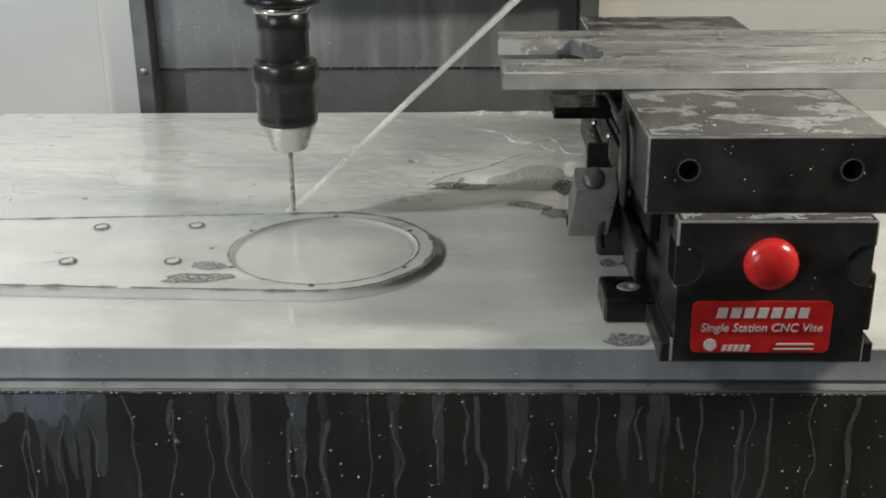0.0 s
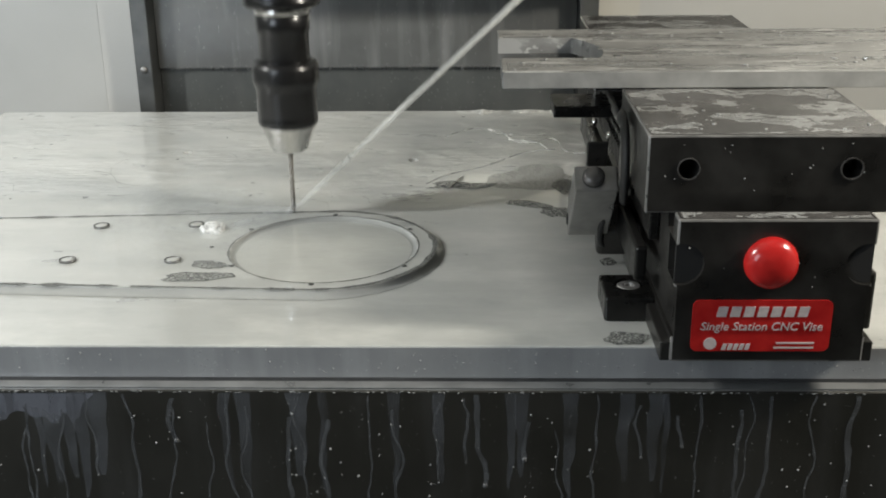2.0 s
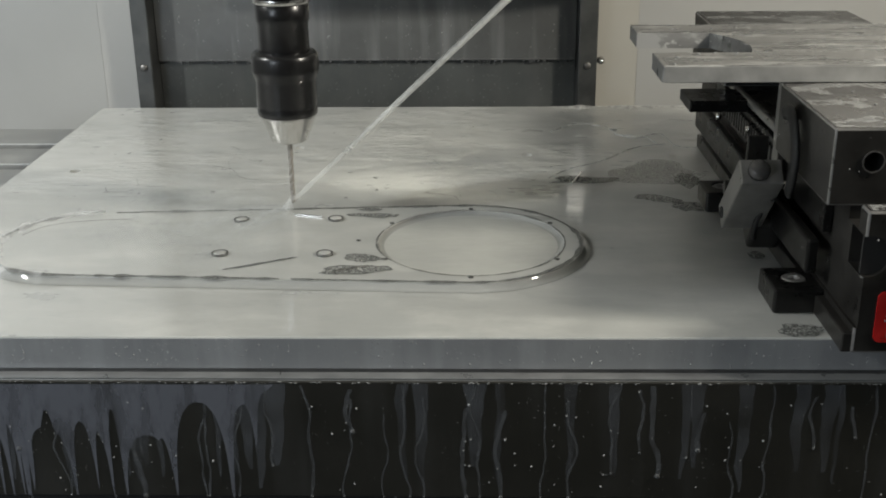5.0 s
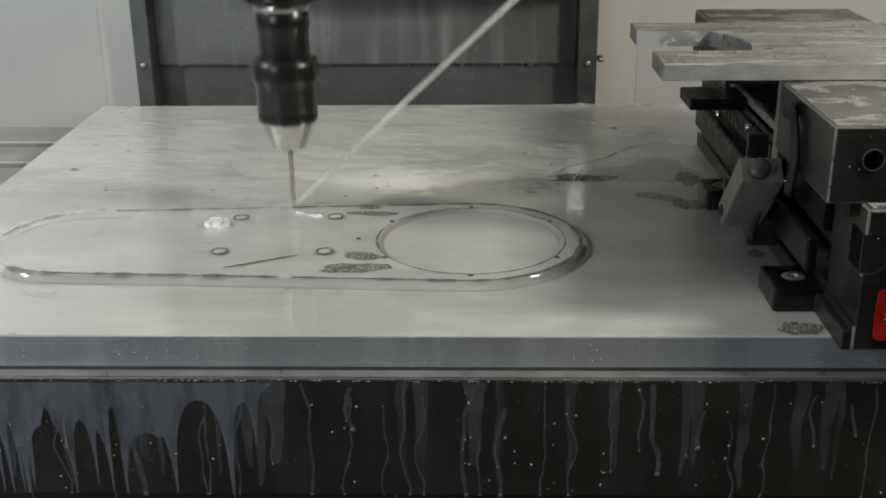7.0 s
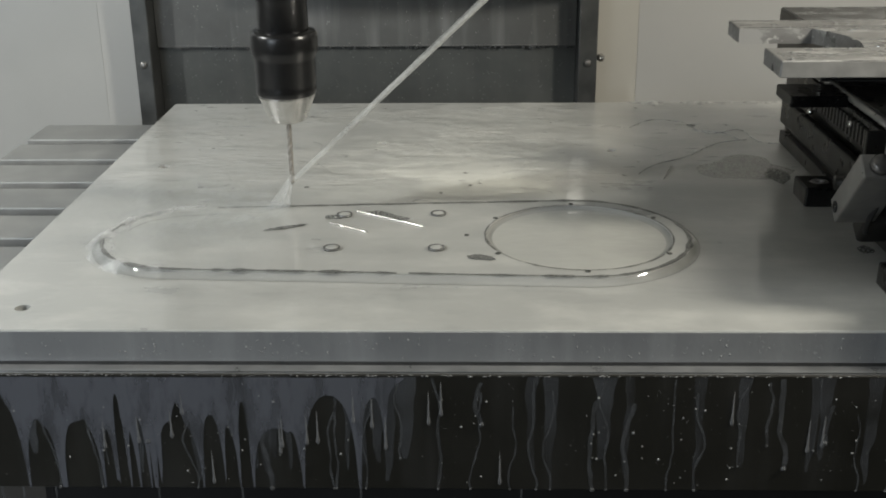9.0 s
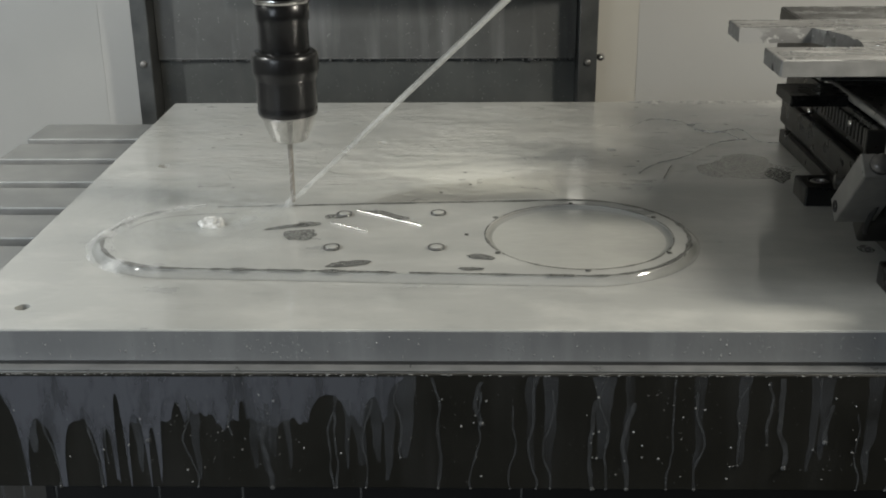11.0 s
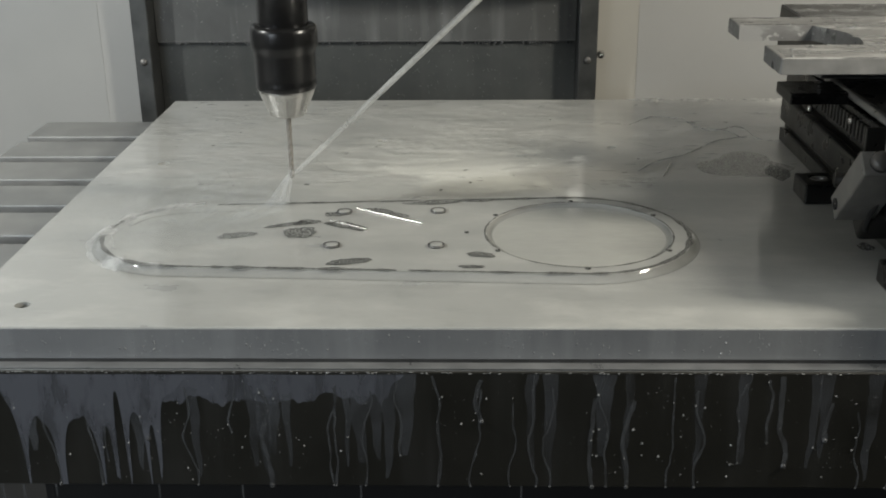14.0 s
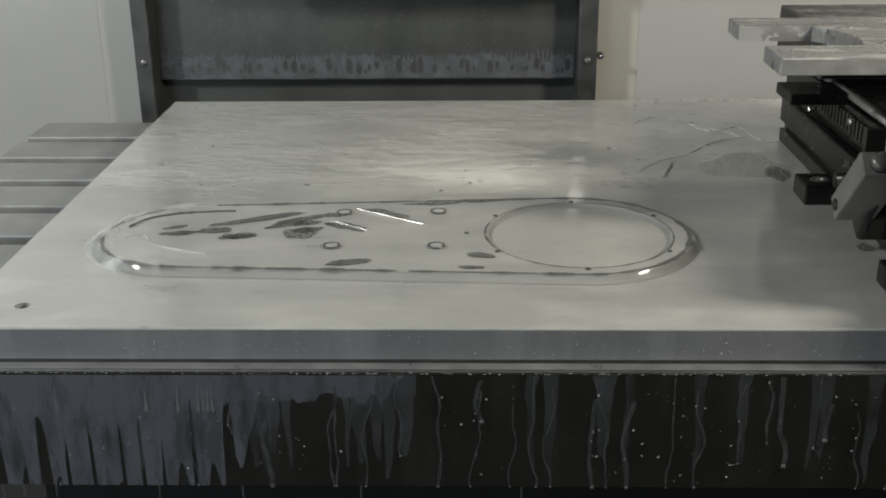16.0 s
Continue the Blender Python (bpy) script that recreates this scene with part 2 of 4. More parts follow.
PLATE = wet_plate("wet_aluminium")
PART = wet_plate("wet_part")
IRON = metal("table_iron", (.24, .243, .238), (.36, .363, .352), (.35, .6), .35, 25)
# table iron coloured near black, since this side only mirrors the dark
APRON = streaked("wet_apron_shaded", (.018, .0175, .014), (.030, .029, .0245), (.06, .06, .058), 330, .43, 0.0, .32, .35)
LEDGE = metal("wet_ledge", (.15, .154, .155), (.24, .245, .245), (.25, .45), .3, 40)
PLATE_EDGE = streaked("wet_plate_edge", (.27, .278, .287), (.35, .358, .362), (.46, .47, .48), 320, .46, .2, .3, .6)
BLACK_STEEL = metal("black_oxide_steel", (.018, .018, .018), (.042, .041, .039), (.22, .42), .75, 40)
DARK_STEEL = metal("dark_vise_steel", (.034, .0325, .030), (.066, .064, .060), (.25, .45), .7, 35)
GREY_STEEL = metal("grey_steel", (.22, .22, .21), (.36, .35, .34), (.25, .45), .7, 45)
BRIGHT = metal("bright_steel", (.55, .54, .52), (.72, .71, .69), (.14, .3), 1.0, 90)
ALU = metal("milled_aluminium", (.34, .34, .33), (.48, .48, .465), (.28, .48), .35, 60)
BLANK = blank_metal("blank_aluminium")
CHUCK = painted("black_chuck", (.007, .007, .0075), (.012, .012, .012), .27, 60)
# wet dark steel made paler to carry its reflected sheen as colour
WET_SHEEN = metal("wet_sheen_steel", (.075, .072, .07), (.14, .135, .13), (.14, .32), .4, 60)
DRILL = metal("drill_steel", (.25, .235, .21), (.36, .34, .31), (.4, .55), .5, 200)
WALL = painted("cabin_paint", (.405, .41, .40), (.46, .465, .455), .4, 3)
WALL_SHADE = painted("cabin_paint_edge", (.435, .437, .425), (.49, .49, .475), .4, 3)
CREAM = painted("cabin_cream", (.47, .455, .41), (.53, .515, .465), .4, 3)
COVER = streaked("way_cover_steel", (.095, .098, .097), (.135, .139, .137), (.26, .265, .265), 300, .36, .2, .32, .6)
LOW_COVER = streaked("lower_cover_steel", (.068, .072, .071), (.100, .106, .103), (.13, .13, .13), 300, .32, .2, .35, .25, .30)
FRAME = metal("cover_frame_steel", (.07, .073, .073), (.12, .124, .122), (.3, .5), .5, 30)
RED = painted("red_plastic", (.36, .012, .012), (.48, .022, .019), .22, 90)
MENISCUS = painted("meniscus_liquid", (.27, .275, .265), (.33, .335, .32), .05, 30)
POOL = pool_film("standing_coolant")
WET_STEEL = metal("rim_reflection", (.10, .102, .10), (.24, .24, .23), (.15, .3), .4, 300)
WHITE_INK = painted("white_ink", (.44, .38, .37), (.56, .49, .48), .4, 300)
DARK = painted("dark_hollow", (.012, .012, .012), (.02, .02, .02), .6)
JET = jet_stream("coolant_jet")
MIST = spray_fan("coolant_spray")
# dark colour for the shade in the gap under the plate
GAP = painted("gap_shade", (.035, .036, .036), (.06, .06, .06), .5, 60)
TRAIL = milky("coolant_trail", (.24, .245, .25), (.5, .95), .2, 60)
FOAM = milky("coolant_foam", (.85, .86, .85), (.25, .85), .5, 160, (.36, .6))
FILM = milky("coolant_film", (.165, .173, .197), (.25, .78), .3, 60, (.30, .55), .3)
COVER_FILM = milky("cover_film", (.17, .18, .20), (.35, .75), .3, 40, (.3, .6))
BAND = milky("coolant_band", (.17, .18, .195), (.04, .42), .3, 24, (.3, .7))
RUN = milky("coolant_run", (.125, .13, .135), (.30, .75), .3, 60)
MILK = milky("milk_puddle", (.30, .305, .30), (.55, .9), .2, 60)
WAVE = milky("coolant_wave", (.80, .81, .80), (.05, .55), .35, 38, (.4, .68))
SWASH = milky("coolant_swash", (.72, .735, .73), (.0, .62), .3, 24, (.42, .66))
BUBBLE = cells("bubble_patch", (.44, .45, .43), (.06, .064, .06), 300, .10, .85, .03)
WET_RIM = cells("wet_rim", (.22, .225, .215), (.045, .048, .045), 620, .30, .95, .05)
SCALE = cells("dried_scale", (.66, .645, .60), (.46, .45, .42), 300, .04, .30, .05)
DRAIN = drained("drained_metal")
WASH = wash("coolant_wash")
EDGE_LINE = milky("film_edge", (.12, .122, .118), (.2, .8), .3, 140)
PALE = milky("pale_film_edge", (.80, .80, .76), (.0, .7), .12, 60)
RIDGE = milky("foam_ridge", (.60, .60, .58), (.35, .9), .5, 90)
BEAD = painted("coolant_bead", (.24, .245, .24), (.38, .385, .38), .06, 200)


# ---- mesh helpers ----
def mesh_of(bm, name, mat, smooth=False):
    me = bpy.data.meshes.new(name)
    bmesh.ops.recalc_face_normals(bm, faces=bm.faces[:])
    bm.to_mesh(me)
    bm.free()
    me.materials.append(mat)
    if smooth:
        for p in me.polygons:
            p.use_smooth = True
    return me


def part(name, bm, material, parent=None, label="", smooth=False):
    ob = new(name, mesh_of(bm, name, material, smooth))
    if parent is not None:
        ob.parent = parent
        ob.matrix_parent_inverse = parent.matrix_basis.inverted()
    if label:
        ob["label"] = label
    return ob


def empty(name, at, label, category, group="", kind=""):
    ob = new(name)
    ob.empty_display_size = 0.02
    ob.matrix_basis = Matrix.Translation(at)
    return tagged(ob, label, category, group, kind)


def box(x0, x1, y0, y1, z0, z1, bevel=0.0, seg=2, bm=None):
    bm = bm or bmesh.new()
    got = bmesh.ops.create_cube(bm, size=1)
    bmesh.ops.scale(bm, vec=(x1 - x0, y1 - y0, z1 - z0), verts=got["verts"])
    bmesh.ops.translate(bm, vec=((x0 + x1) / 2, (y0 + y1) / 2, (z0 + z1) / 2), verts=got["verts"])
    if bevel:
        edges = list({e for v in got["verts"] for e in v.link_edges})
        bmesh.ops.bevel(bm, geom=edges, offset=bevel, segments=seg, affect="EDGES", profile=.5)
    return bm


def lathe(profile, at=(0, 0, 0), n=40, bm=None, axis="z"):
    """Turn (radius, height) pairs round an axis."""
    bm = bm or bmesh.new()
    rings = []
    for r, h in profile:
        ring = []
        for i in range(n):
            a = 2 * math.pi * i / n
            p = (r * math.cos(a), r * math.sin(a), h)
            if axis == "y":
                p = (p[0], -p[2], p[1])
            elif axis == "x":
                p = (p[2], p[0], p[1])
            ring.append(bm.verts.new((p[0] + at[0], p[1] + at[1], p[2] + at[2])))
        rings.append(ring)
    for a, b in zip(rings, rings[1:]):
        for i in range(n):
            bm.faces.new((a[i], a[(i + 1) % n], b[(i + 1) % n], b[i]))
    for ring in (rings[0], rings[-1]):
        bm.faces.new(ring)
    return bm


def prism(outline, z0, z1, bevel=0.0, bm=None):
    """A plate of this outline between two heights."""
    bm = bm or bmesh.new()
    lo = [bm.verts.new((x, y, z0)) for x, y in outline]
    hi = [bm.verts.new((x, y, z1)) for x, y in outline]
    n = len(lo)
    top = bm.faces.new(hi)
    bm.faces.new(lo[::-1])
    for i in range(n):
        bm.faces.new((lo[i], lo[(i + 1) % n], hi[(i + 1) % n], hi[i]))
    if bevel:
        bmesh.ops.bevel(bm, geom=list(top.edges), offset=bevel, segments=2, affect="EDGES", profile=.5)
    return bm


def turned(bm, m):
    bmesh.ops.transform(bm, matrix=m, verts=bm.verts[:])
    return bm


def pale_bevels(ob, mat):
    """Colour the bevelled edges paler, for wear and for the highlight along them."""
    ob.data.materials.append(mat)
    for p in ob.data.polygons:
        if max(abs(c) for c in p.normal) < .985:
            p.material_index = 1
    return ob


def cut(ob, cutter_bm):
    """Cut a closed shape out of a mesh."""
    tool = new("cutter", mesh_of(cutter_bm, "cutter", DARK))
    mod = ob.modifiers.new("cut", "BOOLEAN")
    mod.operation, mod.object, mod.solver = "DIFFERENCE", tool, "EXACT"
    bpy.context.view_layer.update()
    dg = bpy.context.evaluated_depsgraph_get()
    me = bpy.data.meshes.new_from_object(ob.evaluated_get(dg))
    ob.modifiers.clear()
    ob.data = me
    bpy.data.objects.remove(tool)


# ---- the cabin: walls, way cover, floor ----
WALL_Y = 1.4774


def cabin():
    def plain(name, bm, mat, label):
        return tagged(part(name, bm, mat), label, "wall", kind="structure")
    plain("wall_back_left", box(-1.30, -0.502, WALL_Y + .02, WALL_Y + .05, -.5, 1.3), WALL, "pale grey painted sheet-metal cabin wall, wet")
    plain("wall_strip_left", box(-.502, -0.4484, WALL_Y + .0205, WALL_Y + .05, -.5, 1.3), WALL_SHADE, "pale grey painted strip beside the guide frame")
    plain("wall_strip_right", box(0.165, .222, WALL_Y + .0205, WALL_Y + .05, -.5, 1.3), CREAM, "cream painted strip beside the guide frame")
    plain("wall_back_right", box(.222, 1.30, WALL_Y + .02, WALL_Y + .05, -.5, 1.3), WALL_SHADE, "grey painted sheet-metal cabin wall behind the vise")
    # added out of view, so that the plate mirrors something dark here
    plain("unseen_dark_panel", box(.170, 1.30, WALL_Y - .05, WALL_Y + .0195, .150, .50), FRAME, "unseen dark panel added to darken the plate's reflection")
    plain("wall_back_top", box(-.4484, .165, WALL_Y + .09, WALL_Y + .12, -.5, 1.3), WALL, "painted cabin wall behind the way cover")
    plain("wall_left", box(-1.33, -1.30, -.6, WALL_Y + .05, -.5, 1.3), WALL, "pale painted side wall of the machine cabin")
    plain("wall_right", box(1.30, 1.33, -.6, WALL_Y + .05, -.5, 1.3), WALL, "pale painted side wall of the machine cabin")
    plain("wall_front", box(-1.33, 1.33, -.63, -.6, -.5, 1.3), FRAME, "grey sheet-metal front of the machine cabin")
    c = plain("ceiling", box(-1.33, 1.33, -.63, WALL_Y + .05, 1.3, 1.33), WALL, "pale painted sheet-metal cabin roof")
    c["category"] = "ceiling"
    f = plain("floor", box(-1.33, 1.33, -.63, WALL_Y + .05, -.53, -.5), DARK, "dark wet chip pan under the table")
    f["category"] = "floor"


def way_cover():
    """The frame that guides the telescoping cover, and its plates."""
    fr = empty("way_cover_frame", (-.14, WALL_Y, -.5), "dark grey steel guide frame around the telescoping way cover", "frame", kind="structure")
    for x0, x1 in ((-.4484, -.4262), (.1402, .1650)):
        post = part("post", box(x0, x1, WALL_Y - .012, WALL_Y + .08, -.5, .9, .0015), FRAME, fr)
        for z in (.02, .16, -.12):
            part("bolt", lathe([(.0045, 0), (.0045, .002), (.003, .0032)], ((x0 + x1) / 2, WALL_Y - .012, z), 12, axis="y"), GREY_STEEL, post, smooth=True)
    part("screw", lathe([(.0052, 0), (.0052, .006), (.0035, .011), (.0012, .0125)], (.1705, WALL_Y - .002, .0257), 18, axis="y"), BRIGHT, fr, "bright domed screw beside the frame", True)
    lower = tagged(part("lower_cover_plate", box(-.426, .140, WALL_Y + .040, WALL_Y + .046, -.5, .50), LOW_COVER), "dark steel lower way cover plate, wet", "way cover")
    mid = empty("middle_cover_plate", (-.143, WALL_Y + .03, -.12), "dark steel middle way cover plate speckled with coolant drops", "way cover")
    part("sheet", box(-.4255, .1395, WALL_Y + .026, WALL_Y + .032, -.1197, .62), LOW_COVER, mid)
    part("lip", box(-.4255, .1395, WALL_Y + .023, WALL_Y + .034, -.1215, -.1195, .0005), FRAME, mid)
    part("wet_band", film_band(), COVER_FILM, mid, "band of milky coolant gathering over the lip")
    return lower, mid


def film_band():
    """A band of liquid along a lip with a frayed fringe above and upright oval gaps."""
    bm = bmesh.new()
    rng = random.Random(9)
    ovals, x = [], -.418
    while x < .130:
        rx = rng.uniform(.0016, .0048)
        rz = rx * rng.uniform(1.3, 3.0)
        ovals.append((x + rx, rng.uniform(.004, .012) + rz, rx, rz))
        x += 2 * rx + rng.choice((.001, .003, .006, .012)) * rng.uniform(.6, 1.4)
    step, x, y = .0008, -.4235, WALL_Y + .0255
    while x < .137:
        top = .030 + .010 * noise.noise((x * 30, 0, 3)) + .014 * noise.noise((x * 330, 5, 3))
        cuts = [0.0, max(.006, top)]
        for cx, cz, rx, rz in ovals:
            u = (x + step / 2 - cx) / rx
            if abs(u) < 1:
                h = rz * math.sqrt(1 - u * u)
                cuts[1:1] = [max(.001, cz - h), cz + h]
        for lo, hi in zip(cuts[::2], cuts[1::2]):
            if hi > lo:
                bm.faces.new([bm.verts.new(q) for q in ((x, y, -.1195 + lo), (x + step, y, -.1195 + lo), (x + step, y, -.1195 + hi), (x, y, -.1195 + hi))])
        x += step
    return bm


def upper_cover():
    ob = empty("upper_cover_plate", (-.143, WALL_Y + .014, LIP), "grey steel upper way cover plate with dripping lower lip", "way cover")
    part("sheet", box(-.425, .139, WALL_Y + .0195, WALL_Y + .0240, LIP + .001, .75), COVER, ob)
    part("lip", box(-.425, .139, WALL_Y + .0188, WALL_Y + .0245, LIP - .0008, LIP + .0012, .0004), COVER, ob)
    rng = random.Random(4)
    for i in range(80):
        x = rng.uniform(-.42, .135)
        part("drop", lathe([(.0002, -.0042 * rng.uniform(.6, 1.2)), (.0011, -.0028), (.0009, -.0012), (.0004, 0)], (x, WALL_Y + .0195, LIP - .0004), 7), RUN, ob, smooth=True)
    return ob


LIP = 0.0105


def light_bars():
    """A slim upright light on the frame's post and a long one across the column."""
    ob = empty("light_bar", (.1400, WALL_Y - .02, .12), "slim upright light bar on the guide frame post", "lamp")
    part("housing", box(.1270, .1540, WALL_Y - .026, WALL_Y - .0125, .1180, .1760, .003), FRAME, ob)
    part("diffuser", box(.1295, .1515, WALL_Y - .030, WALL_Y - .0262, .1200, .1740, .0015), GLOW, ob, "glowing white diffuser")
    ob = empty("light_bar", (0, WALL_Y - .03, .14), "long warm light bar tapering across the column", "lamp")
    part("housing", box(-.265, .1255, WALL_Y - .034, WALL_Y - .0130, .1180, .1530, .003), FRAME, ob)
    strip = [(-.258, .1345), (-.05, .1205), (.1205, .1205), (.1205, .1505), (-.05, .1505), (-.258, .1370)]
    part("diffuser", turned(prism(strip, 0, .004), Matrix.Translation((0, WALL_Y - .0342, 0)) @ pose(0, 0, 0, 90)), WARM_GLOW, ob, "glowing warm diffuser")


# ---- the table and what rides on it ----
PLATE_X0, PLATE_Y0, PLATE_Y1 = -.567, .662, 1.3113
TABLE_TOP = -.0262


def machine_table():
    """Slotted cast-iron table: seven T-slots along its length."""
    t = empty("machine_table", (0, .97, -.1160), "grey cast-iron machine table with long T-slots, wet", "machine table")
    first = .7290
    slots = [first + .0833 * i for i in range(7)]
    y = .6513
    for s in slots + [1.3175]:
        part("table_rib", box(-.729, .80, y, min(s - .005, 1.3125), -.060, TABLE_TOP, .0016), IRON, t)
        y = s + .016
    part("table_body", box(-.729, .80, .6522, 1.3122, -.1160, -.0603, .002), IRON, t)
    part("ledge", box(-.7286, .7996, .6516, .6612, TABLE_TOP + .0001, TABLE_TOP + .0006), LEDGE, t, "wet ledge in front of the plate")
    # thin front sheet that carries the side's darkness in its colour
    part("apron", box(-.7288, .7998, .6492, .6512, -.1158, TABLE_TOP - .0005, .0006, 1), APRON, t, "wet front of the table, its shade put into the colour")
    sad = empty("saddle", (0, .97, -.5), "black saddle casting under the table", "saddle")
    part("saddle_body", box(-.55, .55, .74, 1.25, -.4995, -.1175, .01), DARK, sad)
    return [t, sad]


def fixture_plate():
    ob = empty("fixture_plate", (0, .98, TABLE_TOP), "thick aluminium fixture plate flooded with milky coolant", "fixture plate")
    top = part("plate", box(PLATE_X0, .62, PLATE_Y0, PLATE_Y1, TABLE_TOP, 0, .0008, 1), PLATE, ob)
    holes = bmesh.new()
    for x, y, r in PLATE_HOLES:
        lathe([(r, -.016), (r, .004)], (x, y, 0), 24, holes)
    cut(top, holes)
    # a dark strip drawn where the plate's foot lies in shade
    part("gap_shadow", box(PLATE_X0 + .0006, .6194, PLATE_Y0 - .0009, PLATE_Y0 + .0002, TABLE_TOP + .0003, TABLE_TOP + .0030), GAP, ob, "dark strip standing for the shade along the bottom edge")
    part("front_face", box(PLATE_X0 + .0006, .6194, PLATE_Y0 - .0006, PLATE_Y0 + .0002, TABLE_TOP + .0032, -.0012), PLATE_EDGE, ob, "wet front edge with beads of coolant")
    return [ob]


PLATE_HOLES = [(-.5226, .6986, .0055), (-.5118, 1.0453, .0055), (-.30, 1.13, .005), (-.06, 1.10, .005), (.04, 1.20, .005)]

# the flat part: a ring at one end and a rounded tail
RING, RING_R, RING_OUT = (-.1180, .8325), .0748, .0898
TAIL, TAIL_R = (-.4315, .8305), .0730
PART_TOP = .0052


def part_outline(grow=0.0, n=40):
    """Two circles and their common tangents."""
    (ax, ay), ra = RING, RING_OUT + grow
    (bx, by), rb = TAIL, TAIL_R + grow
    d = math.hypot(bx - ax, by - ay)
    base = math.atan2(by - ay, bx - ax)
    k = math.acos((ra - rb) / d)
    pts = []
    for i in range(n + 1):
        a = base + k + (2 * math.pi - 2 * k) * i / n
        pts.append((ax + ra * math.cos(a), ay + ra * math.sin(a)))
    for i in range(n + 1):
        a = base - k + 2 * k * i / n
        pts.append((bx + rb * math.cos(a), by + rb * math.sin(a)))
    return pts


def flat_part():
    ob = empty("flat_machined_part", (-.28, .83, 0), "flat aluminium part with a large round opening, under coolant", "machined part")
    body = part("body", prism(part_outline(), .0002, PART_TOP, .0012), PART, ob)
    cut(body, lathe([(RING_R, -.01), (RING_R, .02)], (*RING, 0), 72))
    part("pool", lathe([(RING_R - .0040, .0008), (RING_R - .0040, .0025), (.045, .0026), (.0005, .0026)], (*RING, 0), 96), POOL, ob, "milky coolant standing in the opening")
    around = [[(RING[0] + r * math.cos(i * math.pi / 90), RING[1] + r * math.sin(i * math.pi / 90)) for i in range(180)] for r in (RING_R + .0003, RING_R - .0050)]
    part("pool_rim", skirt(*around, PART_TOP - .0002, .0025), MENISCUS, ob, "coolant clinging to the wall of the opening", True)
    part("meniscus", skirt(part_outline(-.0004, 90), part_outline(.0068, 90), PART_TOP - .0002, .0003), MENISCUS, ob, "coolant clinging along the edge", True)
    part("wet_edge", edge_line(part_outline(-.0016, 70), PART_TOP + .0003, .0044, 11, .08), WET_RIM, ob, "dark uneven wet edge line")["kind"] = "stuff"
    circle = [(RING[0] + (RING_R + .0009) * math.cos(i * math.pi / 60), RING[1] + (RING_R + .0009) * math.sin(i * math.pi / 60)) for i in range(120)]
    part("opening_line", edge_line(circle, PART_TOP + .0003, .0015, 5, .02), WET_RIM, ob, "dark wet line round the opening")["kind"] = "stuff"
    for deg in (-32, -90, 32, 148, 212, 90):
        x, y = RING[0] + (RING_R + .0035) * math.cos(radians(deg)), RING[1] + (RING_R + .0035) * math.sin(radians(deg))
        part("bore", ring_mesh((x, y), .0003, .0021, PART_TOP + .0001, PART_TOP + .0006, 12), WET_RIM, ob, "small dark bore in the ring")
    part("bore", ring_mesh((-.2086, .8322), .0003, .0019, PART_TOP + .0001, PART_TOP + .0006, 12), WET_RIM, ob, "small dark bore in the ring")
    return [ob]


def skirt(inner, outer, z_in, z_out):
    """A concave strip from one outline out to a wider one."""
    bm = bmesh.new()
    rows = []
    for k in range(9):
        f = k / 8
        z = z_out + (z_in - z_out) * (1 - f) ** 2.2
        rows.append([bm.verts.new((a[0] + (b[0] - a[0]) * f, a[1] + (b[1] - a[1]) * f, z)) for a, b in zip(inner, outer)])
    n = len(inner)
    for p, q in zip(rows, rows[1:]):
        for i in range(n):
            bm.faces.new((p[i], p[(i + 1) % n], q[(i + 1) % n], q[i]))
    return bm


def edge_line(path, z, width, seed, gaps):
    """An uneven ribbon along a closed path, broken in places."""
    bm = bmesh.new()
    fine = []
    n = len(path)
    for i in range(n):
        a, b = Vector(path[i]), Vector(path[(i + 1) % n])
        cuts = max(1, int((b - a).length / .003))
        fine += [a + (b - a) * (k / cuts) for k in range(cuts)]
    n = len(fine)
    pairs = []
    for i, p in enumerate(fine):
        d = fine[(i + 1) % n] - fine[i - 1]
        side = Vector((-d.y, d.x)).normalized()
        w = width * (.55 + 1.5 * max(0, noise.noise((p.x * 70, p.y * 70, seed)) + .2) + .5 * noise.noise((p.x * 400, p.y * 400, seed)))
        keep = noise.noise((p.x * 17, p.y * 17, seed * 3.1)) > -.5 + gaps
        pairs.append((p + side * w * .5, p - side * w * .5, keep))
    for i in range(n):
        a0, a1, k0 = pairs[i]
        b0, b1, k1 = pairs[(i + 1) % n]
        if k0 and k1:
            bm.faces.new([bm.verts.new((*q, z)) for q in (a0, b0, b1, a1)])
    return bm


def ring_mesh(c, r0, r1, z0, z1, n=72):
    bm = bmesh.new()
    prof = [(r0, z0), (r0, z1), (r1, z1), (r1, z0)]
    rings = [[bm.verts.new((c[0] + r * math.cos(2 * math.pi * i / n), c[1] + r * math.sin(2 * math.pi * i / n), z)) for i in range(n)] for r, z in prof]
    for a, b in zip(rings, rings[1:] + rings[:1]):
        for i in range(n):
            bm.faces.new((a[i], a[(i + 1) % n], b[(i + 1) % n], b[i]))
    return bm


def cap_screws():
    out = []
    for x, y in ((-.2330, .8843), (-.2324, .8018), (-.3149, .8019), (-.3131, .8816)):
        ob = empty("cap_screw", (x, y, PART_TOP), "low round screw head, wet with coolant", "screw", "screws in the flat part")
        # ring coloured dark, as the wet side of the head mirrors the dark
        part("rim", ring_mesh((x, y), .0052, .0066, PART_TOP + .0001, PART_TOP + .0018, 28), WET_STEEL, ob, "wet rim coloured dark for what it reflects", True)
        part("head", lathe([(.0051, PART_TOP), (.0051, PART_TOP + .0015), (.0034, PART_TOP + .0019), (.0004, PART_TOP + .0019)], (x, y, 0), 28), PART, ob, smooth=True)
        out.append(ob)
    return out


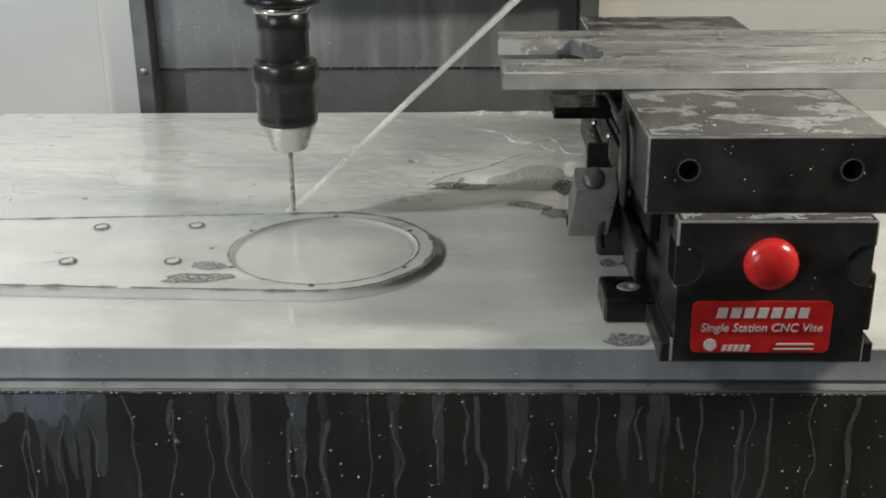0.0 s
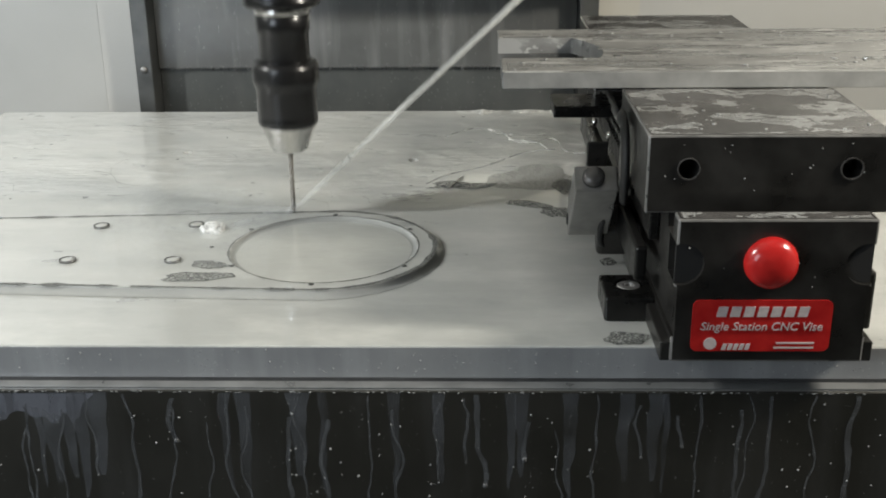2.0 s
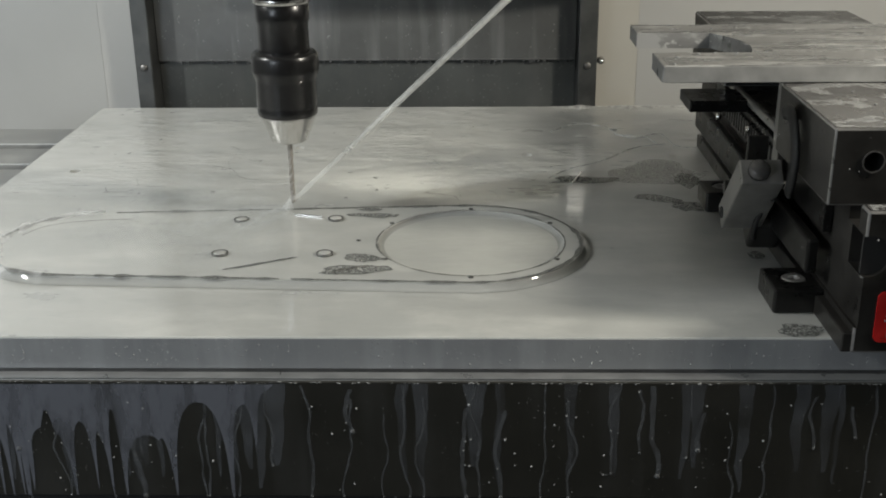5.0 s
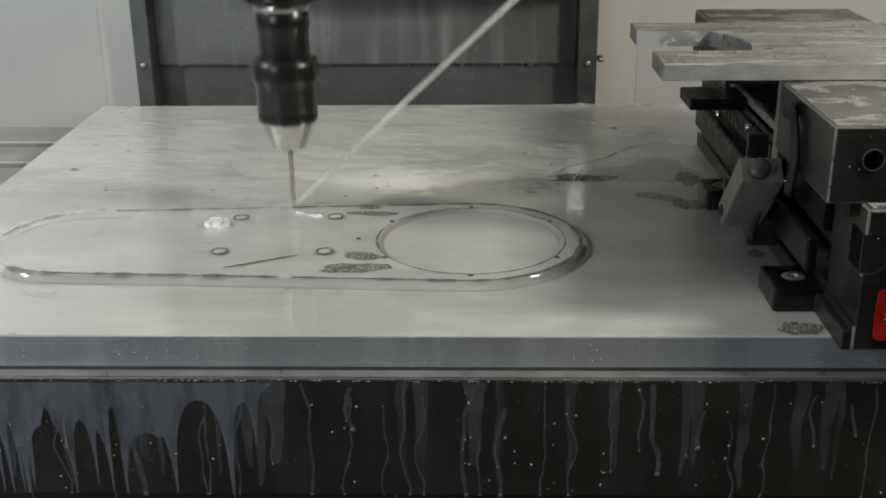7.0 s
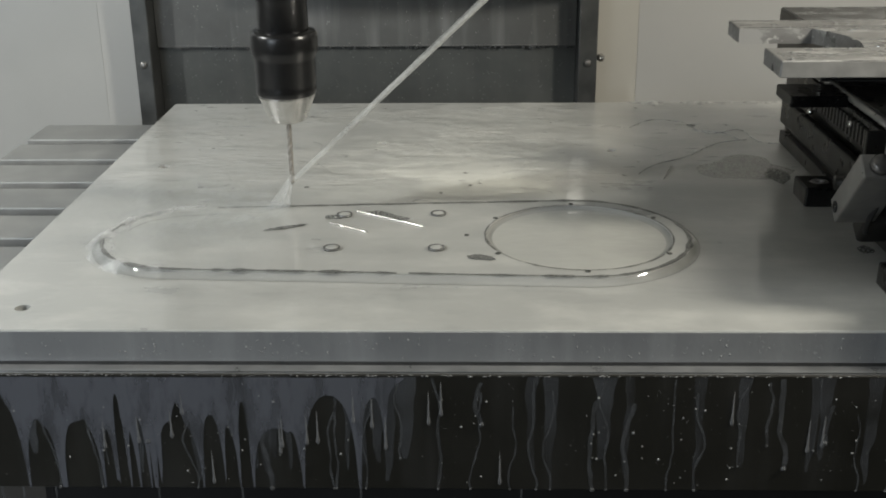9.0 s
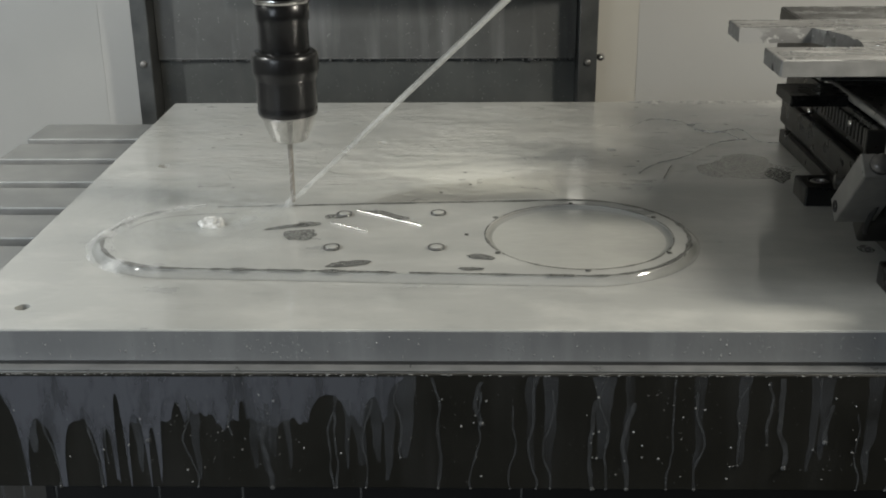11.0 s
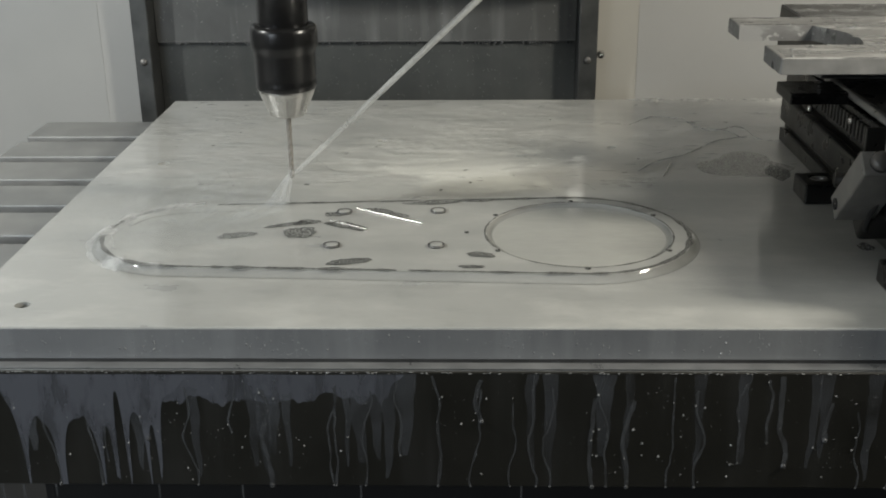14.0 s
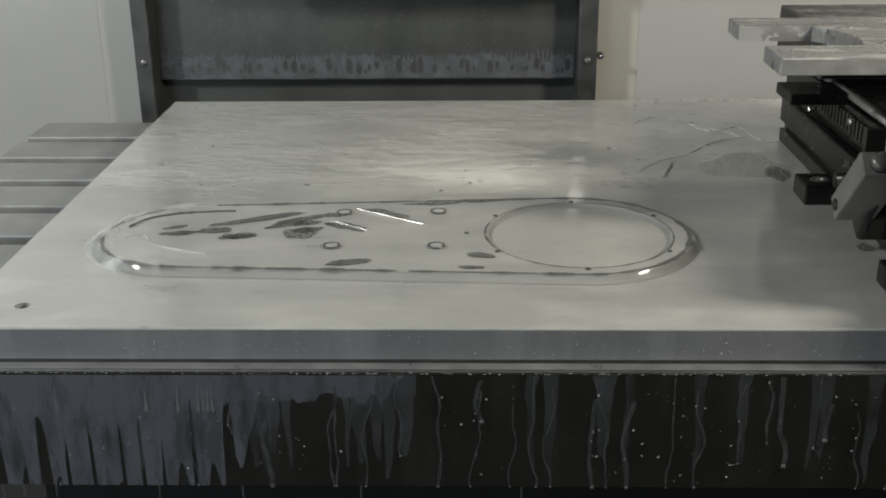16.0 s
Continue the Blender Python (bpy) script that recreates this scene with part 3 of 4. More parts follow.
def work_blank():
    """The blank in the vise, notched at one end."""
    ob = empty("aluminium_blank", (.2, .89, .140), "milled aluminium blank with an open slot, clamped in the vise", "blank")
    body = part("body", box(.022, .420, .800, .9785, .1402, .1530, .0007, 1), BLANK, ob)
    part("front_face", box(.0232, .4190, .7994, .8001, .1409, .1523), ALU, ob, "clean pale sawn front edge")
    end = [(.098 - .015 * f + .012 * math.sin(math.pi * f), .850 + .086 * f) for f in (i / 12 for i in range(13))]
    cut(body, prism([(-.02, .850)] + end + [(-.02, .936)], .13, .17))
    for x, y in ((.113, .9265), (.2055, .930), (.298, .936), (.1120, .8560), (.2069, .8528), (.2986, .8461)):
        cut(body, lathe([(.0026, .147), (.0026, .17)], (x, y, 0), 14))
        part("bore_rim", ring_mesh((x, y), .0026, .0036, .1529, .1534, 16), BRIGHT, ob)
    return [ob]


VX = .1853  # middle of the vise


def vise():
    v = empty("machine_vise", (VX, .88, 0), "dark steel machine vise with red button and red label", "vise")
    base = part("base", box(VX - .0605, VX + .0605, .6387, 1.135, .0004, .0958, .0015), DARK_STEEL, v)
    pale_bevels(base, GREY_STEEL)
    cut(base, box(VX - .07, VX + .07, .6525, .6715, .0800, .1100))
    for s in (-1, 1):
        hole = [(VX + s * .0565 + .0134 * math.cos(i * math.pi / 16), .0665 + .0134 * math.sin(i * math.pi / 16)) for i in range(32)]
        hole = [(min(VX + .0602, max(VX - .0602, x)), z) for x, z in hole]
        # black disc set into the bore to give it its deep shade
        part("bore_shade", turned(prism(hole, 0, .002), Matrix.Translation((0, .6440, 0)) @ pose(0, 0, 0, 90)), DARK, v, "black disc standing for the shade inside the bore")
        cut(base, lathe([(.0135, 0), (.0135, .035)], (VX + s * .0565, .664, .0665), 32, axis="y"))
        cut(base, box(*sorted((VX + s * .0585, VX + s * .07)), .63, 1.15, .018, .052))
        part("foot", box(*sorted((VX + s * .0600, VX + s * .0665)), .6400, 1.13, .0004, .014, .001), DARK_STEEL, v)
    jaw = part("front_jaw", box(VX - .0762, VX + .0762, .6697, .8000, .0892, .1398, .0013), DARK_STEEL, v)
    pale_bevels(jaw, GREY_STEEL)
    for s in (-1, 1):
        cut(jaw, lathe([(.0066, -.02), (.0066, .03)], (VX + s * .0504, .6697, .1184), 28, axis="y"))
        # paler ring in place of the highlight on the bore's lower edge
        part("bore_rim", bore_rim((VX + s * .0504, .6694, .1184), .0065, .0072), WET_SHEEN, jaw)
    part("jaw_insert", box(VX - .0740, VX + .0740, .8003, .8160, .062, .1396, .0012), GREY_STEEL, v, "lighter grey jaw plate")
    pale_bevels(part("rear_jaw", box(VX - .0762, VX + .0762, .985, 1.1360, .0962, .1398, .0013), DARK_STEEL, v), GREY_STEEL)
    part("jaw_shelf", box(.0695, VX + .07, .930, .9790, .0860, .0960, .001), BLACK_STEEL, v)
    rack = part("rack", box(VX - .0675, VX - .0612, .70, 1.12, .060, .088, .001), BLACK_STEEL, v)
    for i in range(22):
        part("tooth", box(VX - .0700, VX - .0676, .800 + i * .009, .8045 + i * .009, .066, .082, .0004, 1), DARK_STEEL, rack)
    part("side_rail", box(VX - .0760, VX - .0678, .70, 1.10, .030, .055, .002), BLACK_STEEL, v)
    part("button", lathe([(.0164, 0), (.0166, .002), (.0155, .0065), (.0115, .0098), (.006, .0115), (.0006, .012)], (.1822, .6387, .0686), 40, axis="y"), RED, v, "glossy red domed button", True)
    stick = part("label_plate", rounded_plate(.1372, .2236, .0083, .0432, .0045, .6378, .6386), RED, v, "red label with white lettering")
    for z, x0, x1, h in ((.0355, .152, .2105, .0068), (.0115, .1565, .1745, .0042)):
        part("lettering_bar", slant_bars(x0, x1, z - h / 2, z + h / 2, 7 if h > .005 else 5), WHITE_INK, stick)
    part("emblem", lathe([(.0040, 0), (.0040, .0006)], (.1493, .6376, .0138), 24, axis="y"), WHITE_INK, stick)
    for z in (.0142, .0110):
        part("small_print", box(.1905 - (.0142 - z) * .4, .214, .6373, .6377, z - .0005, z + .0005), WHITE_INK, stick)
    words = bpy.data.curves.new("lettering", "FONT")
    words.body, words.size, words.shear, words.extrude, words.align_x = "Single Station CNC Vise", .0077, .18, .0002, "CENTER"
    words.materials.append(WHITE_INK)
    txt = new("lettering", words)
    txt.matrix_basis = Matrix.Translation((.1803, .6374, .0230)) @ pose(0, 0, 0, 90)
    bpy.context.view_layer.update()
    me = bpy.data.meshes.new_from_object(txt.evaluated_get(bpy.context.evaluated_depsgraph_get()))
    me.transform(txt.matrix_basis)
    bpy.data.objects.remove(txt)
    t2 = new("lettering", me)
    t2.parent, t2.matrix_parent_inverse = stick, stick.matrix_basis.inverted()
    # thin paler sheets that give the wet jaw tops their sheen
    part("wet_sheen", box(VX - .0750, VX + .0750, .6712, .7990, .1396, .1401, .0002, 1), WET_SHEEN, v, "wet jaw top with its grey sheen put into the colour")
    part("wet_sheen", box(VX - .0750, VX + .0750, .9870, 1.1345, .1396, .1401, .0002, 1), WET_SHEEN, v, "wet jaw top with its grey sheen put into the colour")
    part("ledge_film", box(VX - .058, VX + .058, .6400, .6518, .0956, .0961), WET_SHEEN, v)
    part("side_rail", box(VX + .0678, VX + .0740, .690, 1.10, .030, .088, .002), BLACK_STEEL, v)
    part("side_lug", box(VX + .0606, VX + .0720, .662, .720, .012, .052, .002), DARK_STEEL, v)
    # work stop on the side
    part("stop_rod", lathe([(.006, -.03), (.006, .012)], (.110, .8250, .052), 20, axis="x"), BLACK_STEEL, v, smooth=True)
    tilt = Matrix.Translation((.0870, .7743, .0624)) @ pose(0, 0, 0, 44.6)
    stop = part("stop_block", turned(box(-.0150, .0150, -.0100, .0100, -.0360, .0360, .0012), tilt), GREY_STEEL, v, "grey aluminium work stop block")
    part("stop_bolt", turned(lathe([(.0078, 0), (.0078, .004), (.0062, .0066), (.0012, .0070)], (-.002, .000, .0360), 20), tilt), WET_SHEEN, stop, "round bolt head", True)
    part("end_bore", turned(lathe([(.0046, .001), (.0046, -.0006), (.0030, -.0008), (.0001, .0012)], (-.0152, .000, -.028), 18, axis="x"), tilt), DARK, stop)
    part("stop_cap", box(.0830, .0980, .7780, .7820, .0860, .1060, .001), DARK_STEEL, v, "small upright dark bracket behind the stop")
    hose = [(.1000, .7600, .0900), (.1010, .7570, .0800), (.1000, .7630, .0690), (.0975, .7730, .0540), (.0955, .7830, .0380), (.0975, .7950, .0230), (.1050, .8100, .0140)]
    part("hose", tube(hose, .0022), DARK, v, "thin black hose hanging over the stop", True)
    part("lower_clip", turned(box(-.013, .013, -.010, .010, -.016, .016, .004, 3), Matrix.Translation((.1085, .806, .026)) @ pose(0, 0, 0, 35, 0, 0)), DARK_STEEL, v)
    part("stop_knob", lathe([(.013, -.008), (.014, -.006), (.014, .006), (.013, .008)], (.111, .802, .040), 28, axis="y"), BLACK_STEEL, v, smooth=True)
    lever = [(.1045, .7660, .1270), (.1045, .7540, .1290), (.1045, .7440, .1240), (.1045, .7360, .1130), (.1045, .7330, .1000), (.1050, .7370, .0860), (.1060, .7450, .0740)]
    part("stop_lever", tube(lever, .0060, .0030), DARK, v, "bent black strap beside the jaw", True)
    part("stop_bracket", box(.1050, .1250, .795, .850, .030, .062, .002), BLACK_STEEL, v)
    for dx, z in ((0, .120), (.001, .068)):
        part("lever_screw", lathe([(.0040, 0), (.0040, .002), (.003, .003)], (.114 + dx, .780, z), 14, axis="y"), BRIGHT, v, smooth=True)
    # small bright studs added for the glints along the dark side
    for yy, z in ((.735, .046), (.770, .050), (.905, .078), (.960, .083), (1.020, .060)):
        part("side_glint", lathe([(.0032, -.003), (.0032, .0005), (.0020, .0018)], (VX - .0700, yy, z), 12, axis="x"), BRIGHT, v, smooth=True)
    part("guide_rod", lathe([(.0035, 0), (.0035, .26)], (VX - .0640, 1.08, .094), 14, axis="y"), GREY_STEEL, v, smooth=True)
    return [v]


def tube(points, wide, thick=0.0, k=10):
    """A round or flattened tube along a bent line, flat towards x."""
    bm = bmesh.new()
    line = [Vector(p) for p in points]
    fine = []
    for i in range(len(line) - 1):
        p0, p1, p2, p3 = line[max(0, i - 1)], line[i], line[i + 1], line[min(len(line) - 1, i + 2)]
        for j in range(5):
            f = j / 5
            fine.append(.5 * (2 * p1 + (p2 - p0) * f + (2 * p0 - 5 * p1 + 4 * p2 - p3) * f * f + (3 * p1 - p0 - 3 * p2 + p3) * f ** 3))
    fine.append(line[-1])
    rings = []
    for i, p in enumerate(fine):
        d = (fine[min(i + 1, len(fine) - 1)] - fine[max(i - 1, 0)]).normalized()
        side = d.cross(Vector((1, 0, 0))).normalized()
        flat = side.cross(d).normalized()
        rings.append([bm.verts.new(p + side * (wide * math.cos(2 * math.pi * j / k)) + flat * ((thick or wide) * math.sin(2 * math.pi * j / k))) for j in range(k)])
    for a, b in zip(rings, rings[1:]):
        for j in range(k):
            bm.faces.new((a[j], a[(j + 1) % k], b[(j + 1) % k], b[j]))
    bm.faces.new(rings[0])
    bm.faces.new(rings[-1])
    return bm


def bore_rim(c, r0, r1):
    bm = ring_mesh((0, 0), r0, r1, -.0008, .0008, 32)
    return turned(bm, Matrix.Translation(c) @ pose(0, 0, 0, 90))


def rounded_plate(x0, x1, z0, z1, r, y0, y1):
    pts = []
    for cx, cz, a0 in ((x1 - r, z1 - r, 0), (x0 + r, z1 - r, 90), (x0 + r, z0 + r, 180), (x1 - r, z0 + r, 270)):
        for i in range(7):
            a = radians(a0 + 15 * i)
            pts.append((cx + r * math.cos(a), cz + r * math.sin(a)))
    bm = prism(pts, 0, y1 - y0)
    return turned(bm, Matrix.Translation((0, y1, 0)) @ pose(0, 0, 0, 90))


def slant_bars(x0, x1, z0, z1, n):
    """Blocks in place of a trade name."""
    bm = bmesh.new()
    w = (x1 - x0) / n
    for i in range(n):
        prism([(x0 + w * i + dx, z) for dx, z in ((0, z0), (w * .72, z0), (w * .72 + .0012, z1), (.0012, z1))], 0, .0005, 0, bm)
    return turned(bm, Matrix.Translation((0, .6379, 0)) @ pose(0, 0, 0, 90))


def toe_clamps():
    out = []
    for x0, x1, y0, y1, h in ((.0906, .1250, .7005, .7438, .018), (.0865, .1180, .9160, .9545, .018)):
        ob = empty("toe_clamp", ((x0 + x1) / 2, (y0 + y1) / 2, 0), "black square toe clamp with a socket screw", "clamp", "clamps beside the vise")
        b = part("block", box(x0, x1, y0, y1, .0003, h, .0018), BLACK_STEEL, ob)
        c = ((x0 + x1) / 2 + .002, (y0 + y1) / 2 + .002)
        cut(b, lathe([(.0098, h - .004), (.0098, h + .01)], (*c, 0), 28))
        part("screw", lathe([(.0085, h - .0038), (.0085, h - .001), (.0078, h - .0003), (.0042, h - .0003), (.0036, h - .003), (.0001, h - .003)], (*c, 0), 24), GREY_STEEL, ob, "socket screw")
        part("nose", box(x1 - .001, x1 + .010, y0 + .010, y1 - .004, .004, .012, .001), BLACK_STEEL, ob)
        out.append(ob)
    return out


# ---- the spindle's tool ----


def tool():
    x, y = TOOL
    ob = empty("drill_chuck", (x, y, .03), "black keyless drill chuck with a steel nose and long drill", "drill chuck")
    part("drill_bit", twist_drill(x, y), DRILL, ob, "slender twist drill", True)
    part("nose", faceted_nose(x, y), BRIGHT, ob, "conical bright steel nose with jaw slots")
    part("sleeve", lathe([(.0235, .0782), (.0247, .0790), (.0252, .0800), (.0254, .0845), (.0250, .0862), (.0254, .0880), (.0254, .1080), (.0262, .1110), (.0276, .1145), (.0281, .1175), (.0281, .1265), (.0276, .1300), (.0258, .1320), (.0215, .1326)], (x, y, 0), 48), CHUCK, ob, smooth=True)
    part("neck", lathe([(.0205, .1300), (.0212, .1335), (.0209, .1560), (.0222, .1580), (.0222, .1715), (.0215, .1722)], (x, y, 0), 48), CHUCK, ob, smooth=True)
    part("collar", lathe([(.0218, .1718), (.0235, .1722), (.0235, .1770), (.0225, .1776)], (x, y, 0), 48), BRIGHT, ob, "bright ground collar", True)
    part("flange", lathe([(.0225, .1770), (.0300, .1778), (.0318, .1795), (.0318, .1850), (.0290, .1880), (.0318, .1910), (.0318, .1975), (.0300, .1990)], (x, y, 0), 48), CHUCK, ob, smooth=True)
    part("spindle_nose", lathe([(.044, .1995), (.046, .2010), (.046, .2350), (.060, .2400), (.060, .2740)], (x, y, 0), 48), GREY_STEEL, ob)
    head = empty("spindle_head", (x, y + .2, .28), "painted spindle head casting that carries the tool", "spindle head")
    part("casting", box(x - .200, x + .170, y - .250, WALL_Y - .03, .275, .62, .02), WALL, head)
    return ob, head


def twist_drill(x, y, n=18, rows=70):
    """A drill with two helical flutes that run out into a plain shank."""
    bm = bmesh.new()
    rings = []
    for k in range(rows + 1):
        z = -.0015 + .0655 * k / rows
        deep = .40 * max(0.0, min(1.0, (.046 - z) / .006))
        tip = min(1.0, .12 + (z + .0015) / .0016)
        ring = []
        for i in range(n):
            a = 2 * math.pi * i / n
            r = .0022 * tip * (1 - deep * max(0.0, math.cos(2 * (a - z * 420))) ** 2)
            ring.append(bm.verts.new((x + r * math.cos(a), y + r * math.sin(a), z)))
        rings.append(ring)
    for a, b in zip(rings, rings[1:]):
        for i in range(n):
            bm.faces.new((a[i], a[(i + 1) % n], b[(i + 1) % n], b[i]))
    bm.faces.new(rings[0][::-1])
    bm.faces.new(rings[-1])
    return bm


def faceted_nose(x, y, n=30):
    """A cone with flat ground facets."""
    bm = lathe([(.0060, .0548), (.0140, .0552), (.0158, .0566), (.0238, .0770), (.0240, .0795)], (x, y, 0), n)
    return bm


def jet():
    """The stream from a nozzle on the head to the drill's point."""
    x, y = TOOL
    ob = empty("coolant_jet", (x, y, .01), "thin white stream of coolant aimed at the drill", "coolant jet")
    a, b = Vector((x + .002, y - .002, .003)), Vector((.062, .9175, .205))
    d = b - a
    bm = bmesh.new()
    n, k = 60, 10
    rng = random.Random(3)
    rings = []
    side = d.cross(Vector((0, 1, 0))).normalized()
    for i in range(n + 1):
        s = i / n
        r = .0021 + .0011 * s + rng.uniform(-.0001, .0001)
        c = a + d * s
        rings.append([bm.verts.new(c + side * (r * math.cos(2 * math.pi * j / k)) + Vector((0, 1, 0)) * (r * math.sin(2 * math.pi * j / k))) for j in range(k)])
    for p, q in zip(rings, rings[1:]):
        for j in range(k):
            bm.faces.new((p[j], p[(j + 1) % k], q[(j + 1) % k], q[j]))
    part("stream", bm, JET, ob, smooth=True)
    return ob


# ---- coolant, chips and stains ----
MOVES = []  # what each of these does in motions()


def blob(x, y, z, rx, ry, seed, turn=0.0, thick=.0003, n=36):
    """A flat irregular puddle."""
    return prism(blob_outline(x, y, rx, ry, seed, turn, n), z, z + thick)


def blob_outline(x, y, rx, ry, seed, turn=0.0, n=36):
    pts = []
    c, s = math.cos(radians(turn)), math.sin(radians(turn))
    for i in range(n):
        a = 2 * math.pi * i / n
        r = 1 + .45 * noise.noise((math.cos(a) * 1.1 + seed * 7.3, math.sin(a) * 1.1, 1)) + .22 * noise.noise((math.cos(a) * 3.2 + seed * 3.7, math.sin(a) * 3.2, 4))
        px, py = rx * r * math.cos(a), ry * r * math.sin(a)
        pts.append((x + px * c - py * s, y + px * s + py * c))
    return pts


def patches():
    out = []
    top = PART_TOP + .0003
    low = -.0016
    early = [(0.0, 0), (8.2, 0), (8.5, low), (16.0, low)]
    first = [(0.0, low), (2.5, low), (2.8, 0), (8.0, 0), (8.4, low), (16.0, low)]
    late = [(0.0, low), (15.15, low), (15.45, 0), (16.0, 0)]

    def later(t):
        return [(0.0, low), (t - .4, low), (t, 0), (16.0, 0)]
    spots = [(-.206, .7690, .025, .0085, 3, early, BUBBLE), (-.2030, .7930, .014, .008, -15, early, BUBBLE),
             (-.203, .8940, .019, .0055, -8, first, BUBBLE), (-.206, .9095, .012, .0035, 0, first, BUBBLE), (-.284, .779, .026, .0012, 27, first, WET_RIM),
             (-.345, .831, .013, .012, 0, later(9.6), BUBBLE), (-.395, .825, .015, .006, 20, later(12.4), BUBBLE), (-.297, .768, .017, .0055, 12, later(11.0), DRAIN),
             (-.1985, .7825, .011, .0048, -8, later(8.9), DRAIN), (-.2050, .7575, .009, .0026, 0, later(10.5), DRAIN), (-.2416, .9060, .024, .0035, 4, later(11.2), BUBBLE),
             (-.1970, .9130, .022, .0032, 6, later(11.2), BUBBLE), (-.2780, .8800, .021, .0065, -30, later(9.0), BUBBLE), (-.3071, .847, .018, .0065, -30, later(11.2), DRAIN),
             (-.322, .876, .007, .005, 0, later(9.0), BUBBLE), (-.341, .857, .010, .0055, 20, later(9.3), BUBBLE), (-.360, .850, .016, .003, 24, later(9.0), DRAIN),
             (-.380, .8680, .045, .0048, 25, late, DRAIN), (-.350, .8640, .026, .0042, 28, late, DRAIN), (-.4431, .8318, .015, .0048, 12, late, DRAIN),
             (-.4155, .8381, .014, .0060, 8, late, DRAIN), (-.3923, .8238, .013, .0045, 10, late, DRAIN), (-.3384, .8398, .011, .0060, 15, late, DRAIN), (-.450, .846, .010, .003, 25, late, DRAIN)]
    for i, (x, y, rx, ry, turn, heights, mat) in enumerate(spots):
        ob = tagged(part("bubble_patch", blob(x, y, top, rx, ry, i + 1, turn), mat), "patch of grey drying coolant bubbles on the part", "coolant", "bubble patches")
        part("patch_rim", edge_line(blob_outline(x, y, rx, ry, i + 1, turn), top + .0004, .0010, i + 3, .0), WET_RIM, ob, "dark broken rim")["kind"] = "stuff"
        MOVES.append((ride, ob, heights))
    arc = [(-.4883, .8455), (-.4830, .8580), (-.4754, .8681), (-.4640, .8750), (-.4523, .8797), (-.4300, .8835), (-.4076, .8855)]
    curl = [(-.4847, .8221), (-.4722, .8274), (-.4650, .8180), (-.4590, .8074), (-.4400, .7960), (-.4097, .7841)]
    for line, wide, mat, label in ((arc, .0016, WET_RIM, "dark curved edge of the draining film"), (curl, .0010, RIDGE, "thin bright ridge of the draining film")):
        ob = tagged(part("film_curve", tube([(x, y, top) for x, y in line], wide, .0004, 6), mat, smooth=True), label, "coolant")
        MOVES.append((ride, ob, late))
    rng = random.Random(61)
    # reflections of light on the ripples, laid down as flat pale blobs
    bm = bmesh.new()
    for i in range(46):
        blob_into(bm, rng.uniform(-.505, -.395), rng.uniform(.925, 1.005), .0006, rng.uniform(.003, .010), rng.uniform(.0010, .0030), i + 400)
    ob = tagged(part("ripple_glints", bm, WAVE), "bright broken flecks standing for light reflected in rippling coolant", "coolant", kind="stuff")
    MOVES.append((ride, ob, late))
    for i, (x, y, rx, ry, turn) in enumerate(((-.005, 1.010, .032, .008, 6), (.050, .955, .022, .009, -25), (.078, .932, .016, .012, -20), (.103, .6735, .013, .009, 0), (.1066, .812, .006, .008, 0), (.088, 1.010, .010, .020, 0), (-.020, 1.016, .016, .009, 0))):
        ob = tagged(part("bubble_patch", blob(x, y, .0003, rx, ry, i + 31, turn), BUBBLE), "patch of grey drying coolant bubbles on the plate", "coolant", "bubble patches")
        part("patch_rim", edge_line(blob_outline(x, y, rx, ry, i + 31, turn), .0008, .0009, i + 43, .1), WET_RIM, ob, "dark broken rim")["kind"] = "stuff"
        MOVES.append((ride, ob, [(0.0, 0), (7.8, 0), (9.0, low if i in (0, 1, 2, 6) else 0), (16.0, low if i in (0, 1, 2, 6) else 0)]))
    for line in ([(-.0437, 1.0165), (-.0225, 1.0483), (.0122, 1.0748), (.0528, 1.1243), (.0879, 1.1389)], [(.039, 1.1785), (.0694, 1.1654), (.0799, 1.139)],
                 [(.0315, 1.2163), (.0522, 1.1644), (.0883, 1.1808), (.0978, 1.1316), (.1183, 1.1236)], [(-.03, 1.19), (.0, 1.225), (.03, 1.215)]):
        ob = tagged(part("film_curve", tube([(x, y, .0002) for x, y in line], .0009, .0003, 6), PALE, smooth=True), "pale winding edge of a drying film", "coolant")
        out.append(ob)
    for i, (x, y, rx, ry) in enumerate(((.062, 1.035, .042, .040),)):
        out.append(tagged(part("dried_patch", blob(x, y, .0003, rx, ry, i + 51), SCALE), "dull drained patch of the plate with fine grain", "coolant"))
    for x0, x1, y0, y1, z, seed, cell, size, cut_at in ((VX - .074, VX + .074, .6725, .7980, .1402, 4, .0011, (22, 40), .06), (.026, .097, .8015, .8490, .1531, 9, .0011, (16, 70), .10),
                                                       (.100, .415, .8015, .9770, .1531, 15, .0014, (14, 95), .20), (.026, .095, .9370, .9770, .1531, 19, .0012, (16, 70), .12),
                                                       (VX - .057, VX + .057, .6405, .6515, .0962, 23, .0008, (30, 90), .0), (VX - .073, VX + .073, .988, 1.133, .1402, 27, .0020, (22, 40), .06)):
        out.append(tagged(part("milk_puddle", milk_film(x0, x1, y0, y1, z, seed, cell, size, cut_at), MILK), "thin milky coolant film with an uneven outline", "coolant", "puddles on the vise and blank"))
    return out


